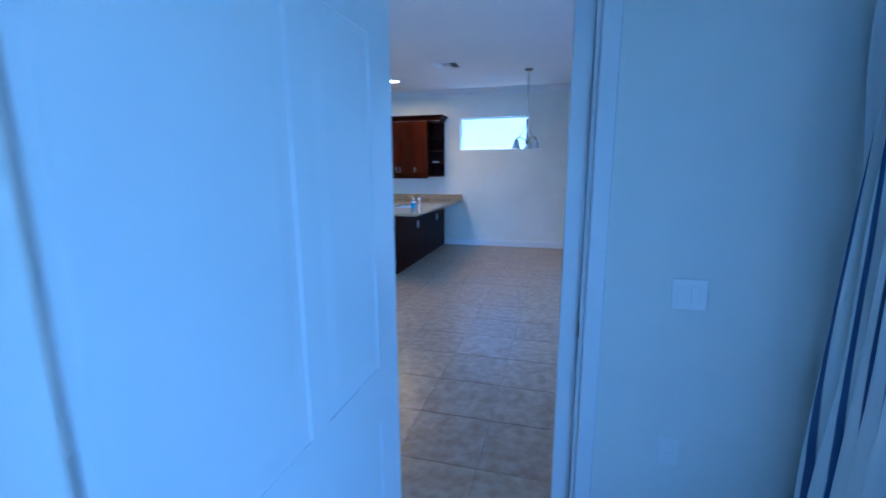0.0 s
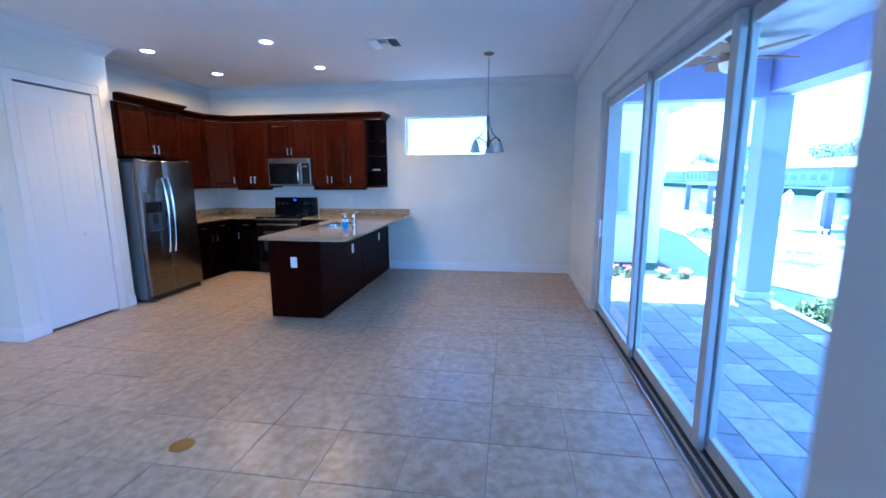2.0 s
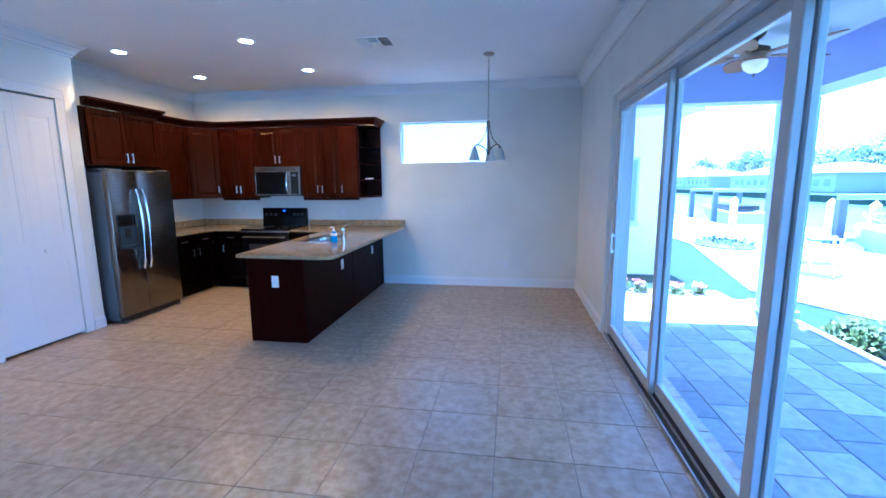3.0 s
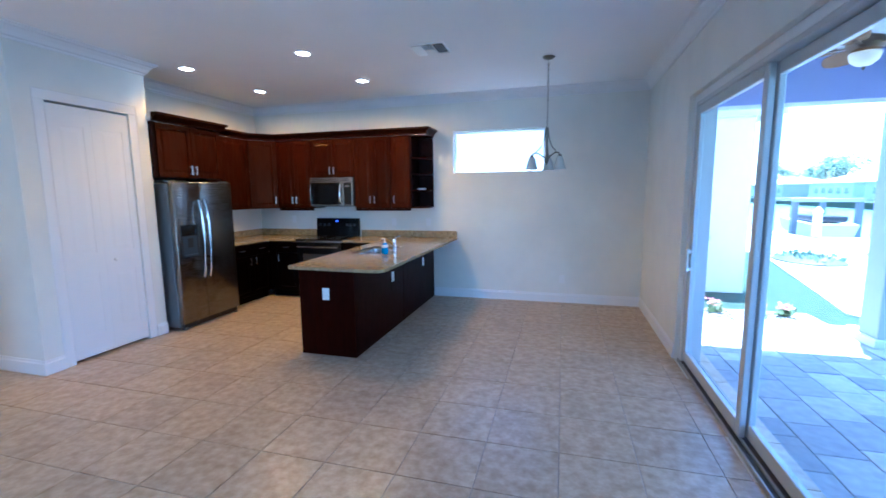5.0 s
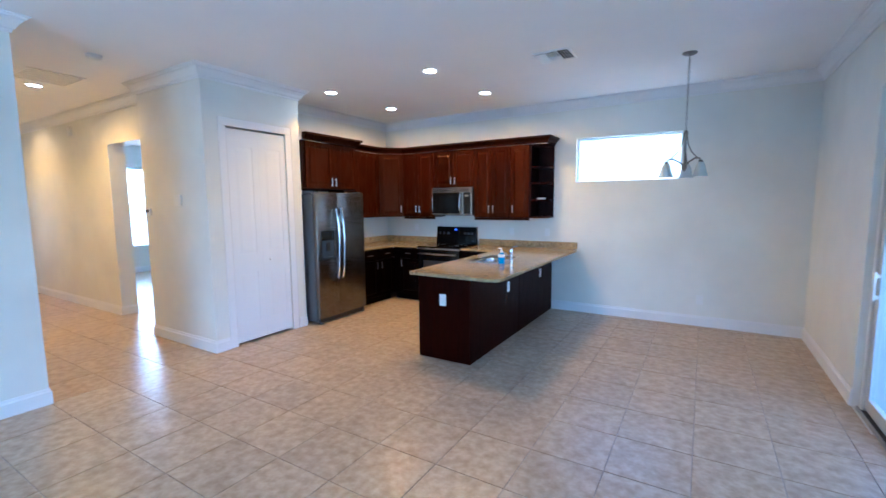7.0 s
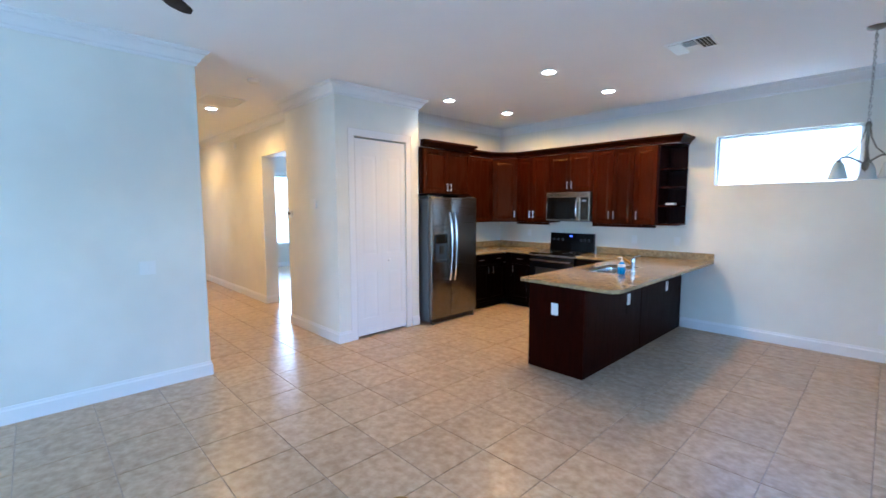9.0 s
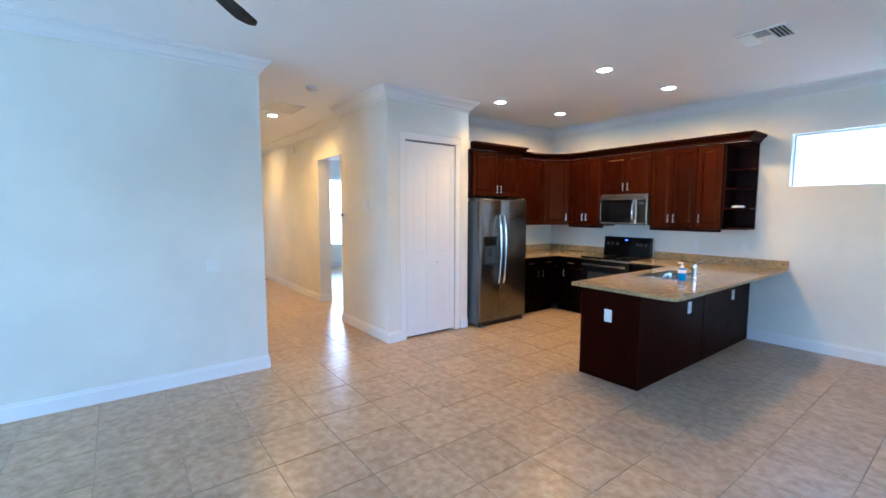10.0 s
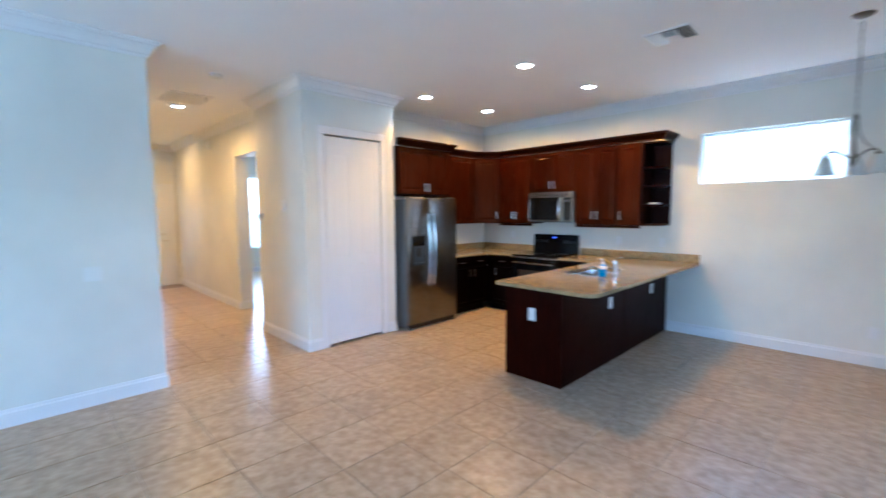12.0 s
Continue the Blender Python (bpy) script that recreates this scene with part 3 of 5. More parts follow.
# ---- sliding glass door ----
def sliding_door():
    y0, y1, _, zt = SLIDE
    t = thing("door_4", pose(0, 0, 0), "three-panel white aluminium sliding glass door to the patio", "sliding door", kind="structure")
    x0 = EAST + 0.045
    y0, y1, zt = y0 + 0.05, y1 - 0.05, zt - 0.06
    part("jamb_liner", boxed(x0, x0 + 0.15, y1 + 0.0005, y1 + 0.049, 0.0, zt, bevel=0.002), TRIM, t)
    part("jamb_liner", boxed(x0, x0 + 0.15, y0 - 0.049, y0 - 0.0005, 0.0, zt, bevel=0.002), TRIM, t)
    part("head_liner", boxed(x0, x0 + 0.15, y0 - 0.049, y1 + 0.049, zt + 0.0005, zt + 0.059, bevel=0.002), TRIM, t)
    part("jamb", boxed(x0, x0 + 0.16, y1 - 0.03, y1 - 0.001, 0.0, zt - 0.001, bevel=0.003), ALU, t)
    part("jamb", boxed(x0, x0 + 0.16, y0 + 0.001, y0 + 0.03, 0.0, zt - 0.001, bevel=0.003), ALU, t)
    part("head", boxed(x0, x0 + 0.16, y0 + 0.03, y1 - 0.03, zt - 0.035, zt - 0.001, bevel=0.003), ALU, t)
    b = boxed(x0 - 0.03, x0 + 0.16, y0 + 0.001, y1 - 0.001, -0.003, 0.006)
    for i in range(4):
        box(b, x0 - 0.03 + i * 0.052, x0 - 0.018 + i * 0.052, y0 + 0.001, y1 - 0.001, 0.006, 0.030, 0.002)
    part("track", b, TRACK, t, "grey aluminium track")
    b = boxed(x0 - 0.017, x0 + 0.155, y0 + 0.03, y1 - 0.03, 0.0062, 0.012)
    part("track_bed", b, RUBBER, t, "dark track bed")
    edges = ((4.925, 6.266), (3.675, 4.995), (2.445, 3.745))
    for i in range(3):
        xa = x0 + 0.008 + i * 0.050
        xb = xa + 0.040
        lo, hi = edges[i]
        s = 0.075 if i else 0.062
        leaf = part("panel", boxed(xa, xb, lo, lo + s, 0.032, zt - 0.04, bevel=0.005), ALU, t)
        part("stile", boxed(xa, xb, hi - s, hi, 0.032, zt - 0.04, bevel=0.005), ALU, leaf)
        part("bottom_rail", boxed(xa, xb, lo + s, hi - s, 0.032, 0.125, bevel=0.005), ALU, leaf)
        part("top_rail", boxed(xa, xb, lo + s, hi - s, zt - 0.115, zt - 0.04, bevel=0.005), ALU, leaf)
        g = part("pane", boxed(xa + 0.016, xa + 0.022, lo + s - 0.006, hi - s + 0.006, 0.12, zt - 0.11), GLASS, leaf)
        g.visible_shadow = False
        for yy in (lo + s, hi - s - 0.006):
            part("glazing_bead", boxed(xa + 0.003, xa + 0.014, yy, yy + 0.006, 0.126, zt - 0.116), ALU, leaf)
        if i:
            part("guide_block", boxed(x0 - 0.012 + 0.05 * i, x0 + 0.004 + 0.05 * i, hi + 0.002, hi + 0.03, zt - 0.06, zt - 0.036, bevel=0.002), BLACKMAT, t, "black guide block")
    h = boxed(x0 - 0.030, x0 - 0.014, 6.185, 6.215, 0.87, 1.08, bevel=0.006, segments=2)
    box(h, x0 - 0.016, x0 + 0.006, 6.19, 6.21, 0.885, 0.91)
    box(h, x0 - 0.016, x0 + 0.006, 6.19, 6.21, 1.04, 1.065)
    part("pull_handle", h, WHITEP, t, "white pull handle")
    return t


sliding_door()


# ---- kitchen cabinets ----
def shaker(bm, x0, x1, z0, z1, y=-0.02, t=0.02, st=0.055):
    """A raised-panel cabinet door, its front at y."""
    yb = y + t
    box(bm, x0, x0 + st, y, yb, z0, z1, 0.003)
    box(bm, x1 - st, x1, y, yb, z0, z1, 0.003)
    box(bm, x0 + st, x1 - st, y, yb, z0, z0 + st, 0.003)
    box(bm, x0 + st, x1 - st, y, yb, z1 - st, z1, 0.003)
    g = 0.03 if (x1 - x0) > 0.25 else 0.018
    lo = [(x0 + st - 0.001, z0 + st - 0.001), (x1 - st + 0.001, z0 + st - 0.001), (x1 - st + 0.001, z1 - st + 0.001), (x0 + st - 0.001, z1 - st + 0.001)]
    hi = [(x0 + st + g, z0 + st + g), (x1 - st - g, z0 + st + g), (x1 - st - g, z1 - st - g), (x0 + st + g, z1 - st - g)]
    a = [bm.verts.new((x, y + 0.011, z)) for x, z in lo]
    b = [bm.verts.new((x, y + 0.003, z)) for x, z in hi]
    bm.faces.new(b)
    for i in range(4):
        bm.faces.new((a[i], a[(i + 1) % 4], b[(i + 1) % 4], b[i]))
    return bm


def bar_handle(x, z, length, vertical=True, y=-0.02):
    b = bmesh.new()
    d = length / 2
    if vertical:
        tube(b, ((x, y - 0.028, z - d), (x, y - 0.028, z + d)), 0.0065, 8)
        ends = ((x, z - d * 0.75), (x, z + d * 0.75))
    else:
        tube(b, ((x - d, y - 0.028, z), (x + d, y - 0.028, z)), 0.0065, 8)
        ends = ((x - d * 0.75, z), (x + d * 0.75, z))
    for ex, ez in ends:
        tube(b, ((ex, y + 0.001, ez), (ex, y - 0.028, ez)), 0.005, 6)
    return b


def cabinet(m, w, d, z0, z1, doors, label, name="wall_cabinet", group="kitchen wall cabinets", drawers=(), toe=0.0):
    """A cabinet unit, front at local y 0, back at d. doors: (x0, x1, z0, z1, handle x, handle z)."""
    # base units get fronts and handles darkened for the shade they stand in
    face, pull = (SHADED_BASE, ANTIQUE) if toe else (CHERRY, NICKEL)
    t = thing(name, m, label, "cabinet", group)
    b = boxed(0.001, w - 0.001, 0.002, d, z0 + toe, z1, bevel=0.002)
    if toe:
        box(b, 0.001, w - 0.001, 0.07, d, z0 + 0.001, z0 + toe)
    part("body", b, SHADED_BASE if toe else CARCASS, t)
    for x0, x1, q0, q1, hx, hz in doors:
        dd = part("door", shaker(bmesh.new(), x0, x1, q0, q1), face, t)
        if hx is not None:
            part("handle", bar_handle(hx, hz, 0.11), pull, dd, "slim metal bar handle", True)
    for x0, x1, q0, q1 in drawers:
        dd = part("drawer_front", boxed(x0, x1, -0.02, 0.0, q0, q1, bevel=0.004), face, t)
        part("handle", bar_handle((x0 + x1) / 2, (q0 + q1) / 2, 0.11, False), pull, dd, "slim metal bar handle", True)
    return t


UB, UT = 1.375, 2.425
UY = NORTH - 0.002 - 0.34


def pair(w, z0, z1, hz):
    c = w / 2
    return [(0.003, c - 0.0015, z0, z1, c - 0.035, hz), (c + 0.0015, w - 0.003, z0, z1, c + 0.035, hz)]


RED = "cherry-stained wooden wall cabinet with raised-panel doors"
cabinet(pose(-4.29, UY, 0), 0.62, 0.34, UB, UT, pair(0.62, UB + 0.01, UT - 0.01, UB + 0.13), RED)
cabinet(pose(-3.668, UY, 0), 0.724, 0.34, 1.845, UT, pair(0.724, 1.855, UT - 0.01, 1.95), "short cherry-stained cabinet over the microwave")
cabinet(pose(-2.942, UY, 0), 0.59, 0.34, UB, UT, pair(0.59, UB + 0.01, UT - 0.01, UB + 0.13), RED)
cabinet(pose(-2.35, UY, 0), 0.296, 0.34, UB, UT, [(0.003, 0.293, UB + 0.01, UT - 0.01, 0.05, UB + 0.13)], "narrow cherry-stained wall cabinet with one door")


def open_shelf_unit():
    """The open end shelves with rounded boards."""
    t = thing("open_shelf_unit", pose(-2.052, UY, 0), "cherry open end shelf with quarter-round boards, coloured darker inside for shade", "shelf", "kitchen wall cabinets")
    w, d = 0.25, 0.34
    part("side_panel", boxed(0.0005, 0.018, 0, d, UB, UT), CARCASS, t)
    part("back_panel", boxed(0.018, w, d - 0.014, d, UB, UT), CARCASS, t)
    outline = [(0.0185, d - 0.0145), (w, d - 0.0145)] + [(w - 0.15 + 0.15 * math.cos(a), 0.16 - 0.15 * math.sin(a)) for a in [i * math.pi / 16 for i in range(9)]] + [(0.0185, 0.01)]
    for i, z in enumerate((UB, 1.62, 1.86, 2.09, UT - 0.025)):
        # lit bottom board in cherry; boards above in darker wood for the shaded inside
        part("shelf_board", prism(bmesh.new(), outline, z + 0.0005, z + 0.022), PANELWOOD if i else CHERRY, t)
    return t


open_shelf_unit()
solid("folded_cloth", boxed(-1.97, -1.86, UY + 0.05, UY + 0.15, 1.643, 1.668, bevel=0.008, segments=2), WHITEP, "small white folded paper lying on the shelf", "paper")

# diagonal corner cabinet
def corner_cabinet():
    t = thing("corner_cabinet", pose(0, 0, 0), "diagonal cherry corner cabinet, its door catching daylight", "cabinet", "kitchen wall cabinets")
    a, b = (KWEST + 0.34, 7.62), (-4.292, UY)
    part("body", prism(bmesh.new(), [a, b, (b[0], NORTH - 0.002), (KWEST + 0.002, NORTH - 0.002), (KWEST + 0.002, a[1])], UB, UT), CARCASS, t)
    ang = math.degrees(math.atan2(b[1] - a[1], b[0] - a[0]))
    w = math.hypot(b[0] - a[0], b[1] - a[1])
    d = part("door", shaker(bmesh.new(), 0.02, w - 0.02, UB + 0.01, UT - 0.01), CHERRY, t)
    d.matrix_local = pose(a[0], a[1], 0, 0, 0, ang) @ Matrix.Translation((0, -0.002, 0))
    h = part("handle", bar_handle(w - 0.055, UB + 0.13, 0.11), NICKEL, d, "brushed nickel bar handle", True)
    return t


corner_cabinet()
cabinet(pose(KWEST + 0.342, 6.80, 0, 0, 0, 90), 0.818, 0.338, UB, UT, [(0.25, 0.815, UB + 0.01, UT - 0.01, None, 0)], "dark cherry wall cabinet beside the refrigerator")
cabinet(pose(-4.33, PANN + 0.006, 0, 0, 0, 90), 1.006, 0.598, 1.80, UT, [(0.05, 0.515, 1.815, UT - 0.01, 0.482, 1.90), (0.518, 0.98, 1.815, UT - 0.01, 0.552, 1.90)], "cherry cabinet over the refrigerator with two doors")


def cabinet_cornice(path, z, label):
    prof = ((-0.02, z), (0.012, z), (0.014, z + 0.02), (0.03, z + 0.04), (0.055, z + 0.065), (0.068, z + 0.07), (0.068, z + 0.095), (-0.02, z + 0.095))
    return solid("cabinet_cornice", sweep(bmesh.new(), path, prof), CHERRYX, label, "cornice", "kitchen cornices")


cabinet_cornice([(KWEST + 0.02, 6.82), (KWEST + 0.365, 6.82), (KWEST + 0.365, 7.61), (-4.29, UY - 0.025), (-1.80, UY - 0.025), (-1.80, NORTH - 0.004)][::-1], UT + 0.001, "dark cherry cornice on top of the wall cabinets")
cabinet_cornice([(-4.305, PANN + 0.02), (-4.305, 6.796), (-4.50, 6.796)][::-1], UT + 0.001, "dark cherry cornice over the refrigerator cabinet")
for rx0, rx1 in ((-4.29, -3.67), (-2.94, -2.055)):
    solid("light_rail", boxed(rx0, rx1, UY - 0.004, UY + 0.02, UB - 0.035, UB - 0.001, bevel=0.003), CHERRYX, "dark cherry light rail under the wall cabinets", "trim", "kitchen cornices")

# base cabinets
CT = 0.885
DARK = "base cabinet under the granite worktop, coloured near-black for shade"
BF = 7.655
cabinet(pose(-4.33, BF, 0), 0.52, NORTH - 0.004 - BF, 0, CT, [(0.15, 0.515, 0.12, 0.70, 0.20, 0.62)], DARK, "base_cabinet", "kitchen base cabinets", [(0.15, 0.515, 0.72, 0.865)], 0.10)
cabinet(pose(-3.022, BF, 0), 0.60, NORTH - 0.004 - BF, 0, CT, [(0.003, 0.50, 0.12, 0.70, 0.05, 0.62)], "base cabinet between range and peninsula, coloured near-black for shade", "base_cabinet", "kitchen base cabinets", [(0.003, 0.50, 0.72, 0.865)], 0.10)
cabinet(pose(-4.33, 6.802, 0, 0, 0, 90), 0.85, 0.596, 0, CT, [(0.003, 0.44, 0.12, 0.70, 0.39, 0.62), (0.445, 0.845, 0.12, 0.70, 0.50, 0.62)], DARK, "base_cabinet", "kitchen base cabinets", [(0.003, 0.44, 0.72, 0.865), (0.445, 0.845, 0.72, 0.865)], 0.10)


def peninsula():
    """Sink base with finished dark panels; the doors face the kitchen."""
    t = thing("peninsula_cabinet", pose(0, 0, 0), "dark cherry kitchen peninsula with flat finished panels", "kitchen island")
    x0, x1, y0, y1 = -2.41, -1.808, 5.606, NORTH - 0.018
    part("body", boxed(x0 + 0.02, x1 - 0.018, y0 + 0.018, y1, 0.10, 0.70), CARCASS, t)
    part("plinth", boxed(x0 + 0.08, x1 - 0.03, y0 + 0.03, y1, 0.001, 0.0995), BLACKMAT, t)
    part("end_panel", boxed(x0, x1 - 0.0005, y0, y0 + 0.0175, 0.001, CT, bevel=0.0015), PANELWOOD, t)
    ys = (y0 + 0.018, 6.93, y1)
    for a, b in zip(ys, ys[1:]):
        part("back_panel", boxed(x1 - 0.0175, x1, a + 0.001, b - 0.001, 0.001, CT, bevel=0.0015), PANELWOOD, t)
    part("corner_post", boxed(x1 - 0.004, x1 + 0.003, y0 - 0.003, y0 + 0.012, 0.001, CT - 0.001, bevel=0.001), PANELWOOD, t)
    part("batten", boxed(x1 - 0.001, x1 + 0.004, 6.915, 6.945, 0.001, CT - 0.001, bevel=0.001), PANELWOOD, t)
    for a, b in ((5.63, 6.09), (6.10, 6.56), (6.57, 7.03), (7.04, 7.60)):
        d = part("door", shaker(bmesh.new(), a, b, 0.12, 0.86), CHERRY, t)
        d.matrix_local = pose(x0 + 0.02, 0, 0, 0, 0, -90) @ Matrix.Translation((-(a + b), 0, 0))
    return t


peninsula()


def rounded(points, r, steps=6):
    """An outline with its corners rounded where r is set for them."""
    out = []
    n = len(points)
    for i, p in enumerate(points):
        p = Vector(p)
        if not r[i]:
            out.append(tuple(p))
            continue
        a, b = (Vector(points[i - 1]) - p).normalized(), (Vector(points[(i + 1) % n]) - p).normalized()
        for k in range(steps + 1):
            s = k / steps
            q0, q1 = p + a * r[i], p + b * r[i]
            out.append(tuple((1 - s) ** 2 * q0 + 2 * s * (1 - s) * p + s * s * q1))
    return out


def slab_with_hole(bm, outline, hole, z0, z1):
    """A slab cut by a hole outline of as many points, walked the same way; joined by bridging."""
    vs = []
    for z in (z0, z1):
        vs.append(([bm.verts.new((*p, z)) for p in outline], [bm.verts.new((*p, z)) for p in hole]))
    for (o, h) in vs:
        es = [bm.edges.new((o[i], o[(i + 1) % len(o)])) for i in range(len(o))] + [bm.edges.new((h[i], h[(i + 1) % len(h)])) for i in range(len(h))]
        bmesh.ops.triangle_fill(bm, edges=es, use_beauty=True)
    for k in (0, 1):
        a, b = vs[0][k], vs[1][k]
        n = len(a)
        for i in range(n):
            bm.faces.new((a[i], a[(i + 1) % n], b[(i + 1) % n], b[i]))
    return bm


SINK = (-2.26, -1.87, 6.36, 7.06)


def worktops():
    t = thing("worktop", pose(0, 0, 0), "polished beige speckled granite worktop with backsplash", "worktop")
    z0, z1 = CT + 0.001, CT + 0.032
    o = rounded([(-2.44, 5.47), (-1.44, 5.44), (-1.44, NORTH - 0.003), (-3.022, NORTH - 0.003), (-3.022, 7.615), (-2.44, 7.615)], (0.03, 0.12, 0, 0, 0, 0.02))
    s = SINK
    h = rounded([(s[0], s[2]), (s[1], s[2]), (s[1], s[3]), (s[0], s[3])], (0.05,) * 4)
    part("peninsula_slab", slab_with_hole(bmesh.new(), o, h, z0, z1), GRANITE, t)
    o = [(KWEST + 0.003, 6.80), (-4.29, 6.80), (-4.29, 7.615), (-3.815, 7.615), (-3.815, NORTH - 0.003), (KWEST + 0.003, NORTH - 0.003)]
    part("corner_slab", prism(bmesh.new(), o, z0, z1, 0.004), GRANITE, t)
    for x0, x1 in ((-4.91, -3.815), (-3.022, -1.44)):
        part("backsplash", boxed(x0, x1, NORTH - 0.022, NORTH - 0.003, z1 + 0.0005, z1 + 0.10, bevel=0.003), GRANITE, t)
    part("backsplash", boxed(KWEST + 0.003, KWEST + 0.022, 6.80, NORTH - 0.003, z1 + 0.0005, z1 + 0.10, bevel=0.003), GRANITE, t)
    return t


worktops()
TOP = CT + 0.032


def sink():
    t = thing("sink", pose(0, 0, 0), "stainless double-bowl sink set under the granite", "sink")
    s = SINK
    mid = 6.70
    for a, b in ((s[2] - 0.004, mid - 0.012), (mid + 0.012, s[3] + 0.004)):
        bm = bmesh.new()
        o = rounded([(s[0] - 0.004, a), (s[1] + 0.004, a), (s[1] + 0.004, b), (s[0] - 0.004, b)], (0.05,) * 4)
        cx, cy = (s[0] + s[1]) / 2, (a + b) / 2
        lo = [(cx + (x - cx) * 0.9, cy + (y - cy) * 0.9) for x, y in o]
        r0 = [bm.verts.new((*p, CT - 0.002)) for p in o]
        r1 = [bm.verts.new((*p, CT - 0.17)) for p in lo]
        for i in range(len(o)):
            bm.faces.new((r0[i], r0[(i + 1) % len(o)], r1[(i + 1) % len(o)], r1[i]))
        bm.faces.new(r1)
        part("bowl", bm, BOWL, t, "", True)
        part("drain", lathe(bmesh.new(), ((0, 0.001), (0.03, 0.001), (0.042, 0.004), (0.042, 0.0)), 20, Matrix.Translation((cx, cy, CT - 0.17))), CHROME, t, "", True)
    bm = bmesh.new()
    loops = []
    for grow, z in ((0.016, TOP + 0.0006), (0.016, TOP + 0.003), (-0.004, TOP + 0.003), (-0.004, TOP - 0.012)):
        o = rounded([(s[0] - grow, s[2] - grow), (s[1] + grow, s[2] - grow), (s[1] + grow, s[3] + grow), (s[0] - grow, s[3] + grow)], (0.05 + grow,) * 4)
        loops.append([bm.verts.new((*p, z)) for p in o])
    for a, b in zip(loops, loops[1:]):
        for i in range(len(a)):
            bm.faces.new((a[i], a[(i + 1) % len(a)], b[(i + 1) % len(a)], b[i]))
    part("rim", bm, CHROME, t, "bright steel rim", True)
    part("divider", boxed(s[0] - 0.003, s[1] + 0.003, mid - 0.0118, mid + 0.0118, CT - 0.09, CT - 0.003, bevel=0.006), STEEL, t)
    return t


sink()


def faucet():
    t = thing("faucet", pose(-1.80, 6.63, TOP + 0.0005), "single-lever chrome kitchen faucet with swivel spout", "faucet")
    part("body", lathe(bmesh.new(), ((0, 0), (0.032, 0), (0.032, 0.008), (0.024, 0.014), (0.022, 0.10), (0.026, 0.125), (0.02, 0.145), (0, 0.15)), 20), CHROME, t, "", True)
    part("spout", tube(bmesh.new(), ((-0.01, 0, 0.07), (-0.05, 0.01, 0.105), (-0.12, 0.03, 0.135), (-0.17, 0.045, 0.15), (-0.20, 0.05, 0.14), (-0.21, 0.052, 0.115)), (0.014, 0.014, 0.013, 0.013, 0.014, 0.015)), BRASS, t, "warm gold-toned spout", True)
    part("lever", tube(bmesh.new(), ((0, 0, 0.145), (0.02, -0.01, 0.165), (0.08, -0.02, 0.185)), (0.012, 0.009, 0.006)), CHROME, t, "", True)
    return t


faucet()


def soap_bottle():
    t = thing("soap_bottle", pose(-1.83, 6.42, TOP + 0.0005), "blue dish soap bottle with a white pump", "bottle")
    part("bottle", lathe(bmesh.new(), ((0, 0), (0.034, 0), (0.037, 0.006), (0.037, 0.085), (0.03, 0.11), (0.016, 0.125), (0, 0.125)), 20), BLUESOAP, t, "", True)
    part("label", lathe(bmesh.new(), ((0.0375, 0.075), (0.0378, 0.075), (0.0378, 0.10), (0.033, 0.106)), 20), WHITEP, t, "pale label band", True)
    b = lathe(bmesh.new(), ((0, 0.125), (0.017, 0.125), (0.017, 0.145), (0.007, 0.15), (0.006, 0.175), (0, 0.175)), 14)
    tube(b, ((0, 0, 0.172), (-0.045, 0.01, 0.168)), 0.006, 8)
    part("pump", b, WHITEP, t, "white pump head", True)
    return t


soap_bottle()


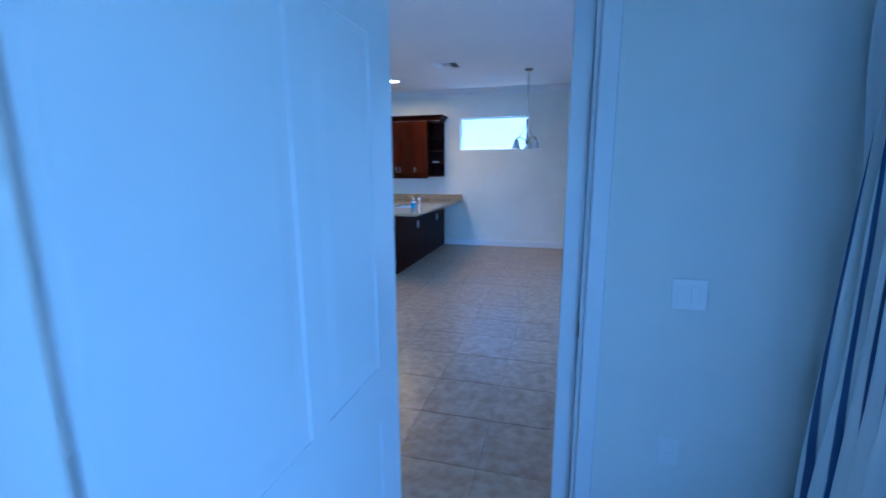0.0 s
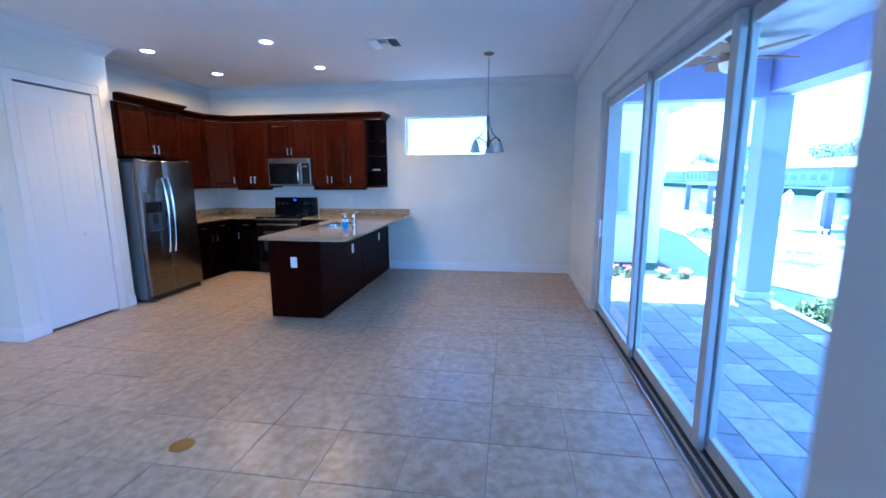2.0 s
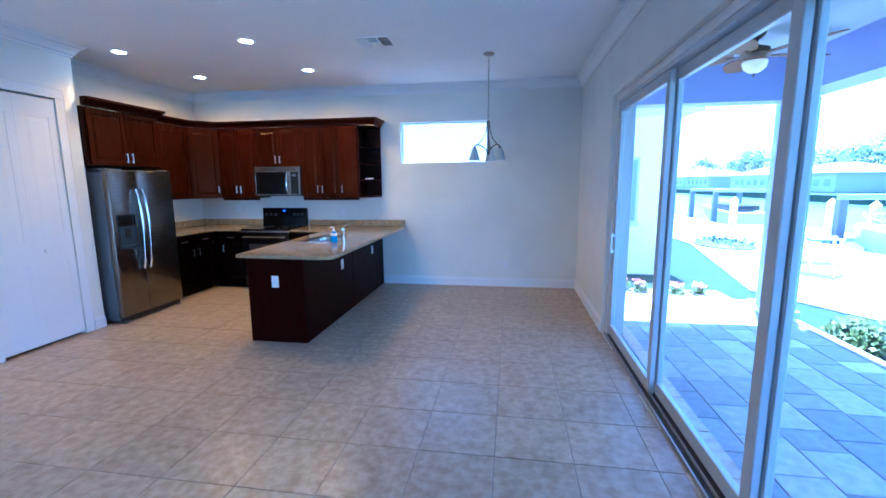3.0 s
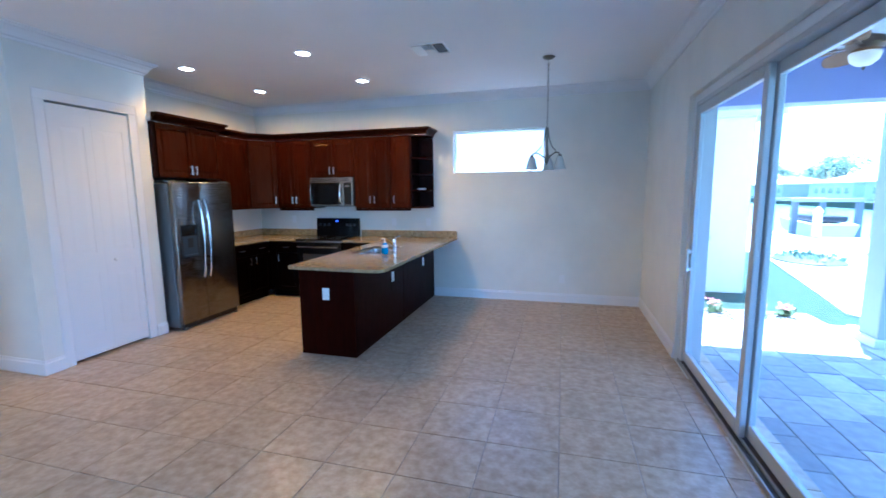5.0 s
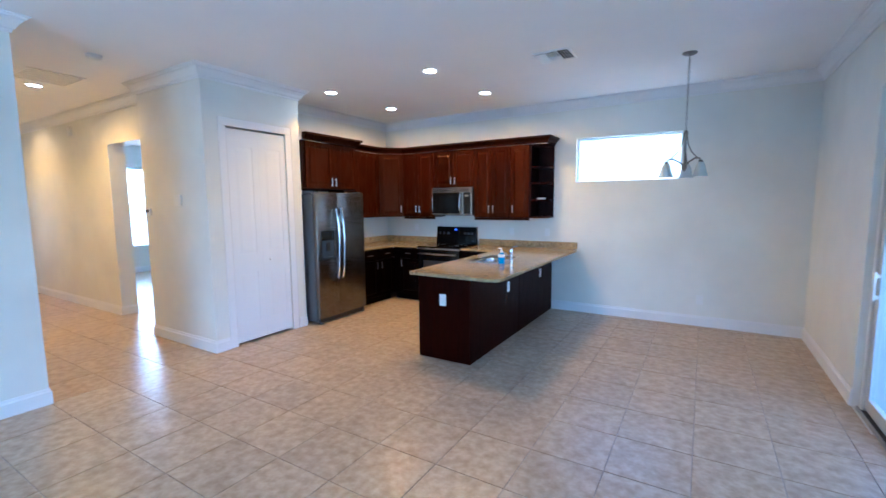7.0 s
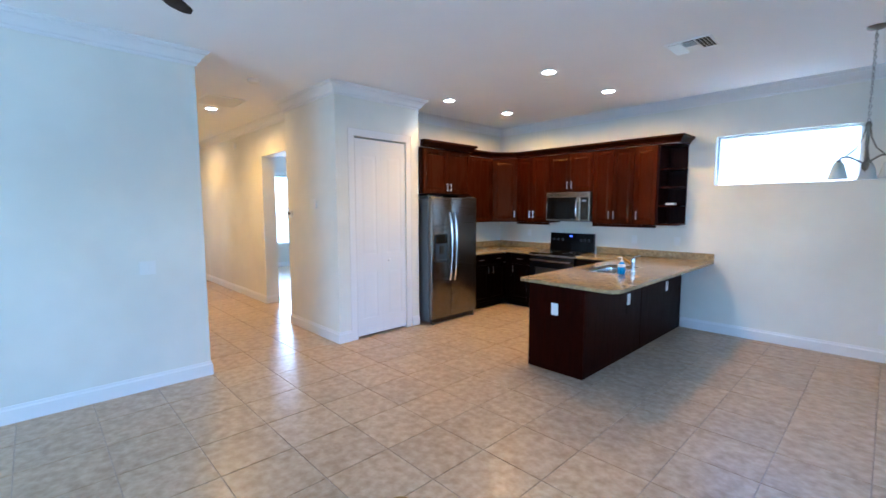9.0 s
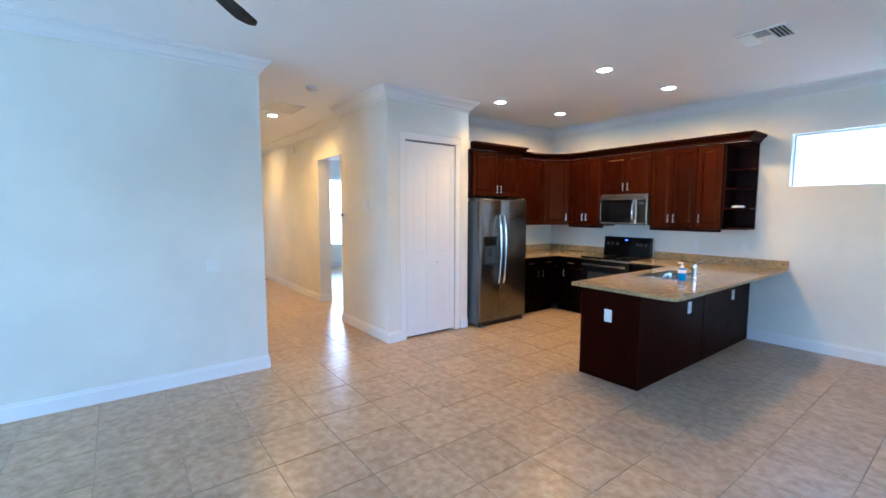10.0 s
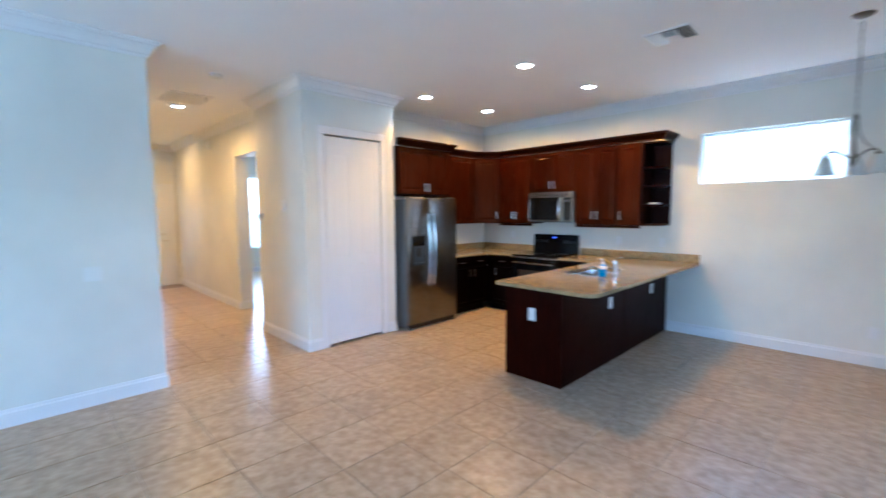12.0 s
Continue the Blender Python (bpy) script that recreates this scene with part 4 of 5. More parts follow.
# ---- appliances ----
def refrigerator():
    y0, w = 5.868, 0.905
    t = thing("refrigerator", pose(-4.175, y0, 0, 0, 0, 90), "dark stainless side-by-side refrigerator with water dispenser", "refrigerator")
    part("cabinet", boxed(0.004, w - 0.004, 0.075, 0.73, 0.03, 1.735, bevel=0.006), GREY, t, "grey painted side")
    split = 0.375
    h0, h1 = 0.075, 1.755
    left = part("freezer_door", boxed(0.0, split - 0.003, 0.0, 0.07, h0, h1, bevel=0.012, segments=3), DARKSTEEL, t, "", True)
    right = part("fridge_door", boxed(split + 0.003, w, 0.0, 0.07, h0, h1, bevel=0.012, segments=3), DARKSTEEL, t, "", True)
    for d, x, s in ((left, split - 0.045, 1), (right, split + 0.045, -1)):
        pts = []
        for k in range(13):
            u = k / 12
            bow = math.sin(u * math.pi)
            pts.append((x, -0.018 - 0.05 * bow ** 0.6, 0.60 + 0.94 * u))
        part("handle", tube(bmesh.new(), pts, 0.017, 12), CHROME, d, "bowed bright steel handle", True)
    dx0, dx1, dz0, dz1 = 0.05, 0.30, 0.86, 1.255
    disp = part("dispenser_frame", boxed(dx0, dx1, -0.004, 0.002, dz0, dz1, bevel=0.002), BLACKMAT, left, "black dispenser surround")
    part("control_panel", boxed(dx0 + 0.01, dx1 - 0.01, -0.008, -0.0045, dz1 - 0.13, dz1 - 0.01, bevel=0.002), BLACK, left)
    part("niche", boxed(dx0 + 0.025, dx1 - 0.025, -0.006, -0.0045, dz0 + 0.04, dz1 - 0.14), NICHE, left, "blue-grey dispenser niche")
    part("paddle", boxed(dx0 + 0.09, dx1 - 0.09, -0.016, -0.0065, dz0 + 0.12, dz1 - 0.16, bevel=0.003), BLACKMAT, left)
    part("drip_tray", boxed(dx0 + 0.02, dx1 - 0.02, -0.022, -0.0045, dz0 + 0.015, dz0 + 0.04, bevel=0.003), NICHE, left)
    part("toe_grille", boxed(0.02, w - 0.02, 0.03, 0.06, 0.012, 0.072, bevel=0.004), BLACKMAT, t)
    for x in (0.02, w - 0.08):
        part("hinge_cover", boxed(x, x + 0.06, 0.03, 0.14, 1.756, 1.772, bevel=0.004), GREY, t)
        part("foot", boxed(x + 0.01, x + 0.05, 0.02, 0.07, 0.0, 0.03, bevel=0.003), GREY, t)
    part("badge", boxed(w - 0.11, w - 0.05, -0.002, 0.001, 1.705, 1.718), STEEL, right, "small plain steel badge")
    return t


refrigerator()


def kitchen_range():
    x0, x1, yf = -3.806, -3.03, 7.60
    w = x1 - x0
    t = thing("kitchen_range", pose(x0, yf, 0), "black electric range with steel trim and glass top", "range")
    part("body", boxed(0.002, w - 0.002, 0.03, 0.645, 0.02, 0.90, bevel=0.003), BLACK, t)
    part("cooktop", boxed(0.0, w, 0.0, 0.60, 0.9005, 0.922, bevel=0.005, segments=2), BLACK, t, "black glass cooktop")
    part("front_trim", boxed(0.0, w, -0.006, 0.022, 0.875, 0.90, bevel=0.003), STEEL, t, "stainless front trim")
    d = part("oven_door", boxed(0.004, w - 0.004, 0.0, 0.03, 0.23, 0.872, bevel=0.006), BLACK, t)
    part("oven_window", boxed(0.12, w - 0.12, -0.003, -0.0005, 0.38, 0.70, bevel=0.001), BLACKMAT, d)
    hb = tube(bmesh.new(), ((0.05, -0.045, 0.81), (w - 0.05, -0.045, 0.81)), 0.012, 10)
    for x in (0.07, w - 0.07):
        tube(hb, ((x, 0.001, 0.81), (x, -0.045, 0.81)), 0.009, 8)
    part("door_handle", hb, STEEL, d, "stainless bar handle", True)
    part("drawer", boxed(0.004, w - 0.004, 0.0, 0.03, 0.06, 0.222, bevel=0.005), BLACK, t)
    b = bmesh.new()
    prism(b, [(0.575, 0.9225), (0.645, 0.9225), (0.645, 1.205), (0.60, 1.205)], 0.01, w - 0.01, 0.004)
    for v in b.verts:
        v.co = Vector((v.co.z, v.co.x, v.co.y))
    bg = part("backguard", b, BLACK, t, "black control panel")

    def on_guard(u, z):
        return Vector((u, 0.575 + 0.025 * (z - 0.9225) / 0.2825 - 0.002, z))
    c = on_guard(0.36, 1.16)
    part("clock", boxed(c.x, c.x + 0.045, c.y - 0.004, c.y, c.z - 0.008, c.z + 0.008), CLOCK, bg, "blue lit clock")
    for u in (0.08, 0.16, 0.24, 0.56, 0.62, 0.69):
        k = on_guard(u, 1.10)
        part("knob", lathe(bmesh.new(), ((0, 0), (0.022, 0), (0.02, 0.022), (0, 0.024)), 14, pose(k.x, k.y, k.z, 85)), BLACKMAT, bg, "", True)
    for cx, cy, r in ((0.2, 0.17, 0.10), (0.57, 0.17, 0.08), (0.2, 0.42, 0.08), (0.57, 0.42, 0.10)):
        part("burner_ring", lathe(bmesh.new(), ((r - 0.004, 0.9222), (r - 0.004, 0.9226), (r, 0.9226), (r, 0.9222)), 32, Matrix.Translation((cx, cy, 0))), GREY, t)
    return t


kitchen_range()


def microwave():
    x0, x1 = -3.662, -2.946
    w, yf, z0, z1 = x1 - x0, 7.855, 1.415, 1.842
    t = thing("microwave", pose(x0, yf, 0), "stainless over-the-range microwave with black window", "microwave")
    part("body", boxed(0.001, w - 0.001, 0.02, 0.40, z0, z1, bevel=0.003), BLACKMAT, t)
    part("vent_strip", boxed(0.0, w, -0.02, 0.018, z1 - 0.065, z1, bevel=0.004), STEEL, t)
    for i in range(3):
        part("vent_slot", boxed(0.05, w - 0.05, -0.0225, -0.0195, z1 - 0.055 + i * 0.016, z1 - 0.049 + i * 0.016), BLACKMAT, t)
    d = part("door", boxed(0.0, w - 0.155, -0.02, 0.018, z0, z1 - 0.068, bevel=0.005), STEEL, t)
    part("window", boxed(0.012, w - 0.205, -0.0235, -0.0195, z0 + 0.02, z1 - 0.078, bevel=0.003), BLACK, d, "black glass window")
    pts = [(w - 0.19, -0.03 - 0.035 * math.sin(k / 8 * math.pi) ** 0.7, z0 + 0.035 + (z1 - z0 - 0.14) * k / 8) for k in range(9)]
    part("handle", tube(bmesh.new(), pts, 0.014, 10), CHROME, d, "curved steel handle", True)
    c = part("control_panel", boxed(w - 0.152, w, -0.02, 0.018, z0, z1 - 0.068, bevel=0.004), STEEL, t)
    part("keypad", boxed(w - 0.140, w - 0.015, -0.0235, -0.0195, z0 + 0.02, z1 - 0.080, bevel=0.002), BLACK, c, "black keypad")
    part("display", boxed(w - 0.115, w - 0.05, -0.0255, -0.0238, z1 - 0.145, z1 - 0.115), GREY, c)
    part("side_trim", boxed(0.001, 0.011, -0.024, -0.0202, z0 + 0.05, z0 + 0.29, bevel=0.001), CHROME, t, "bright vertical edge trim")
    part("underside", boxed(0.02, w - 0.02, 0.03, 0.38, z0 - 0.012, z0 - 0.0005), GREY, t)
    return t


microwave()


# ---- plates, sensors ----
def plate(m, label, kind_of="outlet", w=0.075, h=0.118, gangs=1, name="outlet_plate", group="wall plates"):
    """A cover plate, face towards local -y."""
    t = thing(name, m, label, kind_of, group)
    part("cover", boxed(-w / 2, w / 2, -0.006, -0.0008, -h / 2, h / 2, bevel=0.002), WHITEP, t)
    for g in range(gangs):
        cx = (g - (gangs - 1) / 2) * 0.046
        if kind_of == "switch":
            part("rocker", boxed(cx - 0.016, cx + 0.016, -0.010, -0.0062, -0.033, 0.033, bevel=0.002), WHITEP, t)
        else:
            for dz in (-0.02, 0.02):
                part("socket", boxed(cx - 0.016, cx + 0.016, -0.0085, -0.0062, dz - 0.014, dz + 0.014, bevel=0.002), WHITEP, t)
    return t


for px, py in ((-2.114, 5.606),):
    plate(pose(px, py, 0.627), "white outlet on the dark peninsula end")
for py in (6.572, 7.708):
    plate(pose(-1.808, py, 0.627, 0, 0, 90), "white outlet on the dark peninsula back")
plate(pose(0.11, NORTH, 0.34), "white outlet low on the off-white wall")
plate(pose(-1.89, NORTH, 1.15), "white switch above the granite backsplash", "switch", name="switch_plate")
plate(pose(-2.46, NORTH, 1.15), "white outlet above the granite backsplash")
plate(pose(-4.27, NORTH, 1.18), "white outlet in the kitchen corner")
plate(pose(LWALL, 2.70, 1.09, 0, 0, 90), "white double switch on the living room wall", "switch", 0.12, 0.118, 2, "switch_plate")
plate(pose(0.965, BEDN, 1.085), "white double rocker switch beside the bedroom door", "switch", 0.12, 0.118, 2, "switch_plate")
plate(pose(0.95, BEDN, 0.42), "white outlet low on the bedroom wall")


def small_box(name, m, w, h, d, label, category, mat=None, screen=None):
    t = thing(name, m, label, category)
    part("case", boxed(-w / 2, w / 2, -d, -0.0008, -h / 2, h / 2, bevel=0.006, segments=2), mat or WHITEP, t)
    if screen:
        part("screen", boxed(-w * 0.3, w * 0.3, -d - 0.0015, -d - 0.0003, -h * 0.1, h * 0.3), screen, t, "dark display")
    return t


small_box("thermostat", pose(-5.57, HALLN, 1.53), 0.12, 0.085, 0.025, "small white thermostat with a dark dot", "thermostat", None, BLACKMAT)
small_box("alarm_keypad", pose(-4.90, HALLN, 1.66), 0.14, 0.12, 0.02, "pale plastic keypad on the hall wall", "keypad")
small_box("wall_sensor", pose(-8.3, HALLF, 2.75), 0.07, 0.12, 0.05, "small white plastic sensor high on the wall", "sensor")


# ---- ceiling fittings ----
def downlight(x, y):
    t = thing("downlight", pose(x, y, CEIL), "round recessed ceiling downlight, lit warm white", "downlight", "recessed downlights")
    part("trim_ring", lathe(bmesh.new(), ((0.066, -0.0008), (0.094, -0.0008), (0.094, -0.004), (0.088, -0.007), (0.066, -0.005)), 32), WHITEP, t, "", True)
    part("lens", lathe(bmesh.new(), ((0, -0.004), (0.065, -0.004), (0.065, -0.001)), 32), BULB, t, "glowing lens", True)
    return t


for lx, ly in DOWNLIGHTS:
    downlight(lx, ly)


def air_vent(m, w, h, label, name="ceiling_vent", three_way=True):
    t = thing(name, m, label, "vent")
    part("backing", boxed(-w / 2 + 0.02, w / 2 - 0.02, -h / 2 + 0.02, h / 2 - 0.02, -0.003, -0.001), RUBBER, t, "shaded duct behind the slats")
    b = bmesh.new()
    for x0, x1, y0, y1 in ((-w / 2, w / 2, -h / 2, -h / 2 + 0.022), (-w / 2, w / 2, h / 2 - 0.022, h / 2), (-w / 2, -w / 2 + 0.022, -h / 2 + 0.022, h / 2 - 0.022), (w / 2 - 0.022, w / 2, -h / 2 + 0.022, h / 2 - 0.022)):
        box(b, x0, x1, y0, y1, -0.012, -0.001, 0.003)
    part("rim", b, ENAMEL, t)
    if three_way:
        # slats of the two end fields lean away from each other; a plate and a slotted field lie between
        third = (w - 0.044) / 3
        for s in (-1, 1):
            for i in range(4):
                c = s * (w / 2 - 0.022 - third * (i + 0.5) / 4)
                q = boxed(c - 0.014, c + 0.014, -h / 2 + 0.022, h / 2 - 0.022, -0.016, -0.0145)
                bmesh.ops.rotate(q, verts=q.verts, cent=(c, 0, -0.015), matrix=Matrix.Rotation(radians(s * 42), 3, "Y"))
                part("slat", q, ENAMEL, t)
            part("mullion", boxed(s * third / 2 - 0.004, s * third / 2 + 0.004, -h / 2 + 0.022, h / 2 - 0.022, -0.014, -0.002), ENAMEL, t)
        part("centre_plate", boxed(-third / 2 + 0.0045, third / 2 - 0.0045, 0.0, h / 2 - 0.0225, -0.014, -0.010), ENAMEL, t)
        for i in range(4):
            c = -h / 2 + 0.04 + i * 0.03
            q = boxed(-third / 2 + 0.0045, third / 2 - 0.0045, c - 0.010, c + 0.010, -0.016, -0.0145)
            bmesh.ops.rotate(q, verts=q.verts, cent=(0, c, -0.015), matrix=Matrix.Rotation(radians(40), 3, "X"))
            part("slat", q, ENAMEL, t)
    else:
        n = int((h - 0.05) / 0.022)
        for i in range(n):
            c = -h / 2 + 0.035 + i * 0.022
            part("slat", boxed(-w / 2 + 0.022, w / 2 - 0.022, c - 0.007, c + 0.007, -0.012, -0.009), ENAMEL, t)
    return t


air_vent(pose(-1.212, 6.245, CEIL, 0, 0, 0), 0.36, 0.32, "white three-way ceiling air vent with angled slats")
air_vent(pose(-6.15, 3.9, CEIL), 0.60, 0.50, "large white slatted return-air grille in the hall ceiling", "return_grille", False)
solid("smoke_detector", lathe(bmesh.new(), ((0, -0.038), (0.04, -0.038), (0.058, -0.028), (0.066, -0.012), (0.068, -0.0008), (0, -0.0008)), 28, Matrix.Translation((-4.89, 3.87, CEIL))), WHITEP, "round white smoke detector on the ceiling", "smoke detector", smooth=True)


def pendant():
    t = thing("pendant_light", pose(-0.085, 6.875, CEIL), "brushed nickel chain pendant with three frosted glass shades", "pendant light")
    part("canopy", lathe(bmesh.new(), ((0, -0.001), (0.066, -0.001), (0.066, -0.008), (0.05, -0.02), (0.015, -0.028), (0, -0.03)), 28), ANTIQUE, t, "", True)
    b = bmesh.new()
    for i in range(26):
        z = -0.03 - i * 0.027
        pts = [(0.008 * math.cos(a) * (1 if i % 2 else 0.15), 0.008 * math.cos(a) * (0.15 if i % 2 else 1), z - 0.018 + 0.018 * math.sin(a)) for a in [k * math.pi / 5 for k in range(11)]]
        tube(b, pts, 0.0022, 5)
    part("chain", b, ANTIQUE, t)
    part("cord", tube(bmesh.new(), [(0.004 * math.sin(k), 0.004 * math.cos(k), -0.03 - k * 0.0725) for k in range(11)], 0.0025, 6), WHITEP, t, "pale cord wound through the chain", True)
    zc = -0.76
    part("stem", lathe(bmesh.new(), ((0, zc + 0.03), (0.012, zc + 0.03), (0.022, zc), (0.012, zc - 0.03), (0.010, zc - 0.28), (0.024, zc - 0.31), (0.02, zc - 0.34), (0.0, zc - 0.37)), 18), ANTIQUE, t, "", True)
    for i in range(3):
        a = radians(205 + 120 * i)
        ca, sa = math.cos(a), math.sin(a)
        arm = bmesh.new()
        tube(arm, [(r * ca, r * sa, z) for r, z in ((0.012, zc - 0.30), (0.06, zc - 0.27), (0.11, zc - 0.245), (0.155, zc - 0.25), (0.17, zc - 0.275))], 0.007, 8)
        tube(arm, [(r * ca, r * sa, z) for r, z in ((0.014, zc - 0.01), (0.03, zc - 0.10), (0.07, zc - 0.185), (0.13, zc - 0.24))], 0.005, 8)
        part("arm", arm, ANTIQUE, t, "", True)
        part("socket_cup", lathe(bmesh.new(), ((0, 0.0), (0.016, 0.0), (0.022, -0.03), (0, -0.03)), 16, Matrix.Translation((0.17 * ca, 0.17 * sa, zc - 0.27))), ANTIQUE, t, "", True)
        part("shade", lathe(bmesh.new(), ((0.022, 0.0), (0.034, -0.02), (0.045, -0.06), (0.052, -0.10), (0.066, -0.135), (0.064, -0.136), (0.049, -0.10), (0.042, -0.06), (0.031, -0.02), (0.02, -0.003)), 24, Matrix.Translation((0.17 * ca, 0.17 * sa, zc - 0.288))), FROST, t, "frosted bell glass shade", True)
    return t


pendant()


def ceiling_fan(m, drop, blades, radius, start, blade_mat, metal, label, bowl_mat=None, wide=0.13, palm=False):
    t = thing("ceiling_fan", m, label, "ceiling fan", "ceiling fans")
    part("canopy", lathe(bmesh.new(), ((0, -0.001), (0.07, -0.001), (0.065, -0.03), (0.03, -0.06), (0, -0.06)), 24), metal, t, "", True)
    part("downrod", lathe(bmesh.new(), ((0, -0.05), (0.012, -0.05), (0.012, -drop), (0, -drop)), 12), metal, t, "", True)
    part("motor", lathe(bmesh.new(), ((0, -drop + 0.05), (0.04, -drop + 0.05), (0.11, -drop + 0.02), (0.125, -drop - 0.03), (0.10, -drop - 0.07), (0.05, -drop - 0.085), (0, -drop - 0.085)), 28), metal, t, "", True)
    zb = -drop - 0.03
    for i in range(blades):
        mt = pose(0, 0, zb, 0, 0, start + 360 / blades * i)
        n = 9
        ol = []
        for k in range(n):
            u = k / (n - 1)
            half = wide / 2 * (0.55 + 0.45 * math.sin(min(1, u * 1.3) * math.pi / 2)) * (1 if u < 0.85 else math.sqrt(max(0.05, 1 - ((u - 0.85) / 0.16) ** 2)))
            if palm:
                half = wide / 2 * max(0.12, math.sin(math.pi * (0.12 + 0.84 * u)) ** 0.7)
            ol.append((0.17 + (radius - 0.17) * u, half))
        outline = ol + [(x, -h) for x, h in reversed(ol)]
        b = prism(bmesh.new(), outline, -0.004, 0.004)
        bmesh.ops.rotate(b, verts=b.verts, cent=(0, 0, 0), matrix=Matrix.Rotation(radians(10), 3, "X"))
        bmesh.ops.transform(b, matrix=mt, verts=b.verts)
        bl = part("blade", b, blade_mat, t)
        q = boxed(0.08, 0.24, -0.018, 0.018, -0.014, -0.006, bevel=0.002)
        bmesh.ops.transform(q, matrix=mt, verts=q.verts)
        part("blade_iron", q, metal, bl)
    if bowl_mat:
        part("light_bowl", lathe(bmesh.new(), ((0.098, -drop - 0.088), (0.104, -drop - 0.10), (0.09, -drop - 0.15), (0.05, -drop - 0.185), (0, -drop - 0.195)), 28), bowl_mat, t, "lit frosted glass bowl", True)
        part("finial", lathe(bmesh.new(), ((0, -drop - 0.19), (0.012, -drop - 0.195), (0.008, -drop - 0.22), (0, -drop - 0.225)), 12), metal, t, "", True)
    return t


ceiling_fan(pose(-2.31, 2.30, CEIL), 0.25, 5, 0.675, math.degrees(math.atan2(0.63, -0.77)), BLADE, BRONZE, "dark walnut five-blade ceiling fan in the living room")


# ---- floor outlet, curtain ----
def floor_outlet():
    t = thing("floor_outlet", pose(-1.658, 3.335, 0.0), "round brass floor outlet cover in the tiles", "floor outlet")
    part("ring", lathe(bmesh.new(), ((0.045, 0.004), (0.064, 0.004), (0.068, 0.001), (0.068, -0.002), (0.045, -0.002)), 32), BRASS, t, "", True)
    part("lid", lathe(bmesh.new(), ((0, 0.005), (0.0445, 0.005), (0.0445, -0.002)), 28), BRASS, t, "", True)
    part("slot", boxed(-0.03, 0.03, -0.004, 0.004, 0.0052, 0.007), BRASS, t)
    return t


floor_outlet()


def curtain():
    bm = bmesh.new()
    uv = bm.loops.layers.uv.new("UVMap")
    n, rows = 90, 14
    grid = []
    for j in range(rows + 1):
        z = 0.03 + (2.35 - 0.03) * j / rows
        line = []
        for i in range(n + 1):
            s = i / n
            amp = 0.035 + 0.012 * math.sin(z * 1.7 + s * 9)
            x = 1.40 + amp * math.sin(s * 7 * 2 * math.pi + 0.9 * math.sin(z * 2.3) + 0.5 * math.sin(z * 5.1)) + 0.02 * noise.noise((s * 6, z * 1.2, 3.1))
            y = 1.53 - 0.52 * s - 0.02 * math.cos(s * 14 * math.pi + z)
            line.append((bm.verts.new((x, y, z)), s * 6.5, z))
        grid.append(line)
    for j in range(rows):
        for i in range(n):
            q = (grid[j][i], grid[j][i + 1], grid[j + 1][i + 1], grid[j + 1][i])
            f = bm.faces.new([a[0] for a in q])
            for lp, a in zip(f.loops, q):
                lp[uv].uv = (a[1], a[2])
    t = thing("curtain", pose(0, 0, 0), "white floor-length curtain with navy vertical stripes", "curtain")
    c = part("cloth", bm, CURTAIN, t, "", True)
    c.modifiers.new("thickness", "SOLIDIFY").thickness = 0.003
    part("rod", tube(bmesh.new(), ((1.40, 1.56, 2.38), (1.40, -1.4, 2.38)), 0.013, 12), NICKEL, t, "nickel curtain rod", True)
    for y in (1.53, -1.35):
        part("bracket", tube(bmesh.new(), ((1.40, y, 2.38), (1.649, y, 2.38)), 0.009, 8), NICKEL, t, "", True)
    return t


curtain()


# ---- patio and outdoors ----
def ground_sheet():
    bm = bmesh.new()
    # lawn round the house, one sheet from the house to the far bank and the horizon, with the canal sunk in it
    xs = (-600, -60, 8.6, 8.601, 41.999, 42, 120, 900)
    zs = (-0.25, -0.25, -0.32, -2.2, -2.2, -0.5, -0.2, -0.2)
    ys = (-600, -40, 0, 30, 80, 700)
    g = [[bm.verts.new((x, y, z)) for y in ys] for x, z in zip(xs, zs)]
    for i in range(len(xs) - 1):
        for j in range(len(ys) - 1):
            bm.faces.new((g[i][j], g[i + 1][j], g[i + 1][j + 1], g[i][j + 1]))
    return solid("ground", bm, GRASS, "green lawn running from the house to the canal", "lawn", kind="structure")


ground_sheet()
solid("water", boxed(8.62, 41.98, -300, 300, -2.1, -1.45), WATER, "calm grey-green canal water", "water", kind="structure")
solid("seawall", boxed(8.3, 8.75, -60, 120, -2.0, -0.16, bevel=0.02), CONCRETE, "pale concrete seawall cap along the canal", "seawall", kind="structure")
solid("patio_walk", prism(bmesh.new(), [(4.3, 9.74), (4.9, 8.5), (5.6, 7.4), (8.3, 6.8), (8.3, 40.0), (5.6, 40.0), (5.55, 15.5)], -0.40, -0.285, 0.01), CONCRETE, "sunlit pale concrete dock apron", "pavement", kind="structure")
solid("patio_bed", boxed(1.36, 3.44, 1.60, 8.12, -0.40, -0.062), SAND, "sand bed under the grey patio pavers", "patio", kind="structure")
solid("patio_curb", boxed(3.44, 3.54, 1.60, 8.12, -0.40, -0.03, bevel=0.01), CONCRETE, "pale concrete curb along the patio", "kerb", kind="structure")


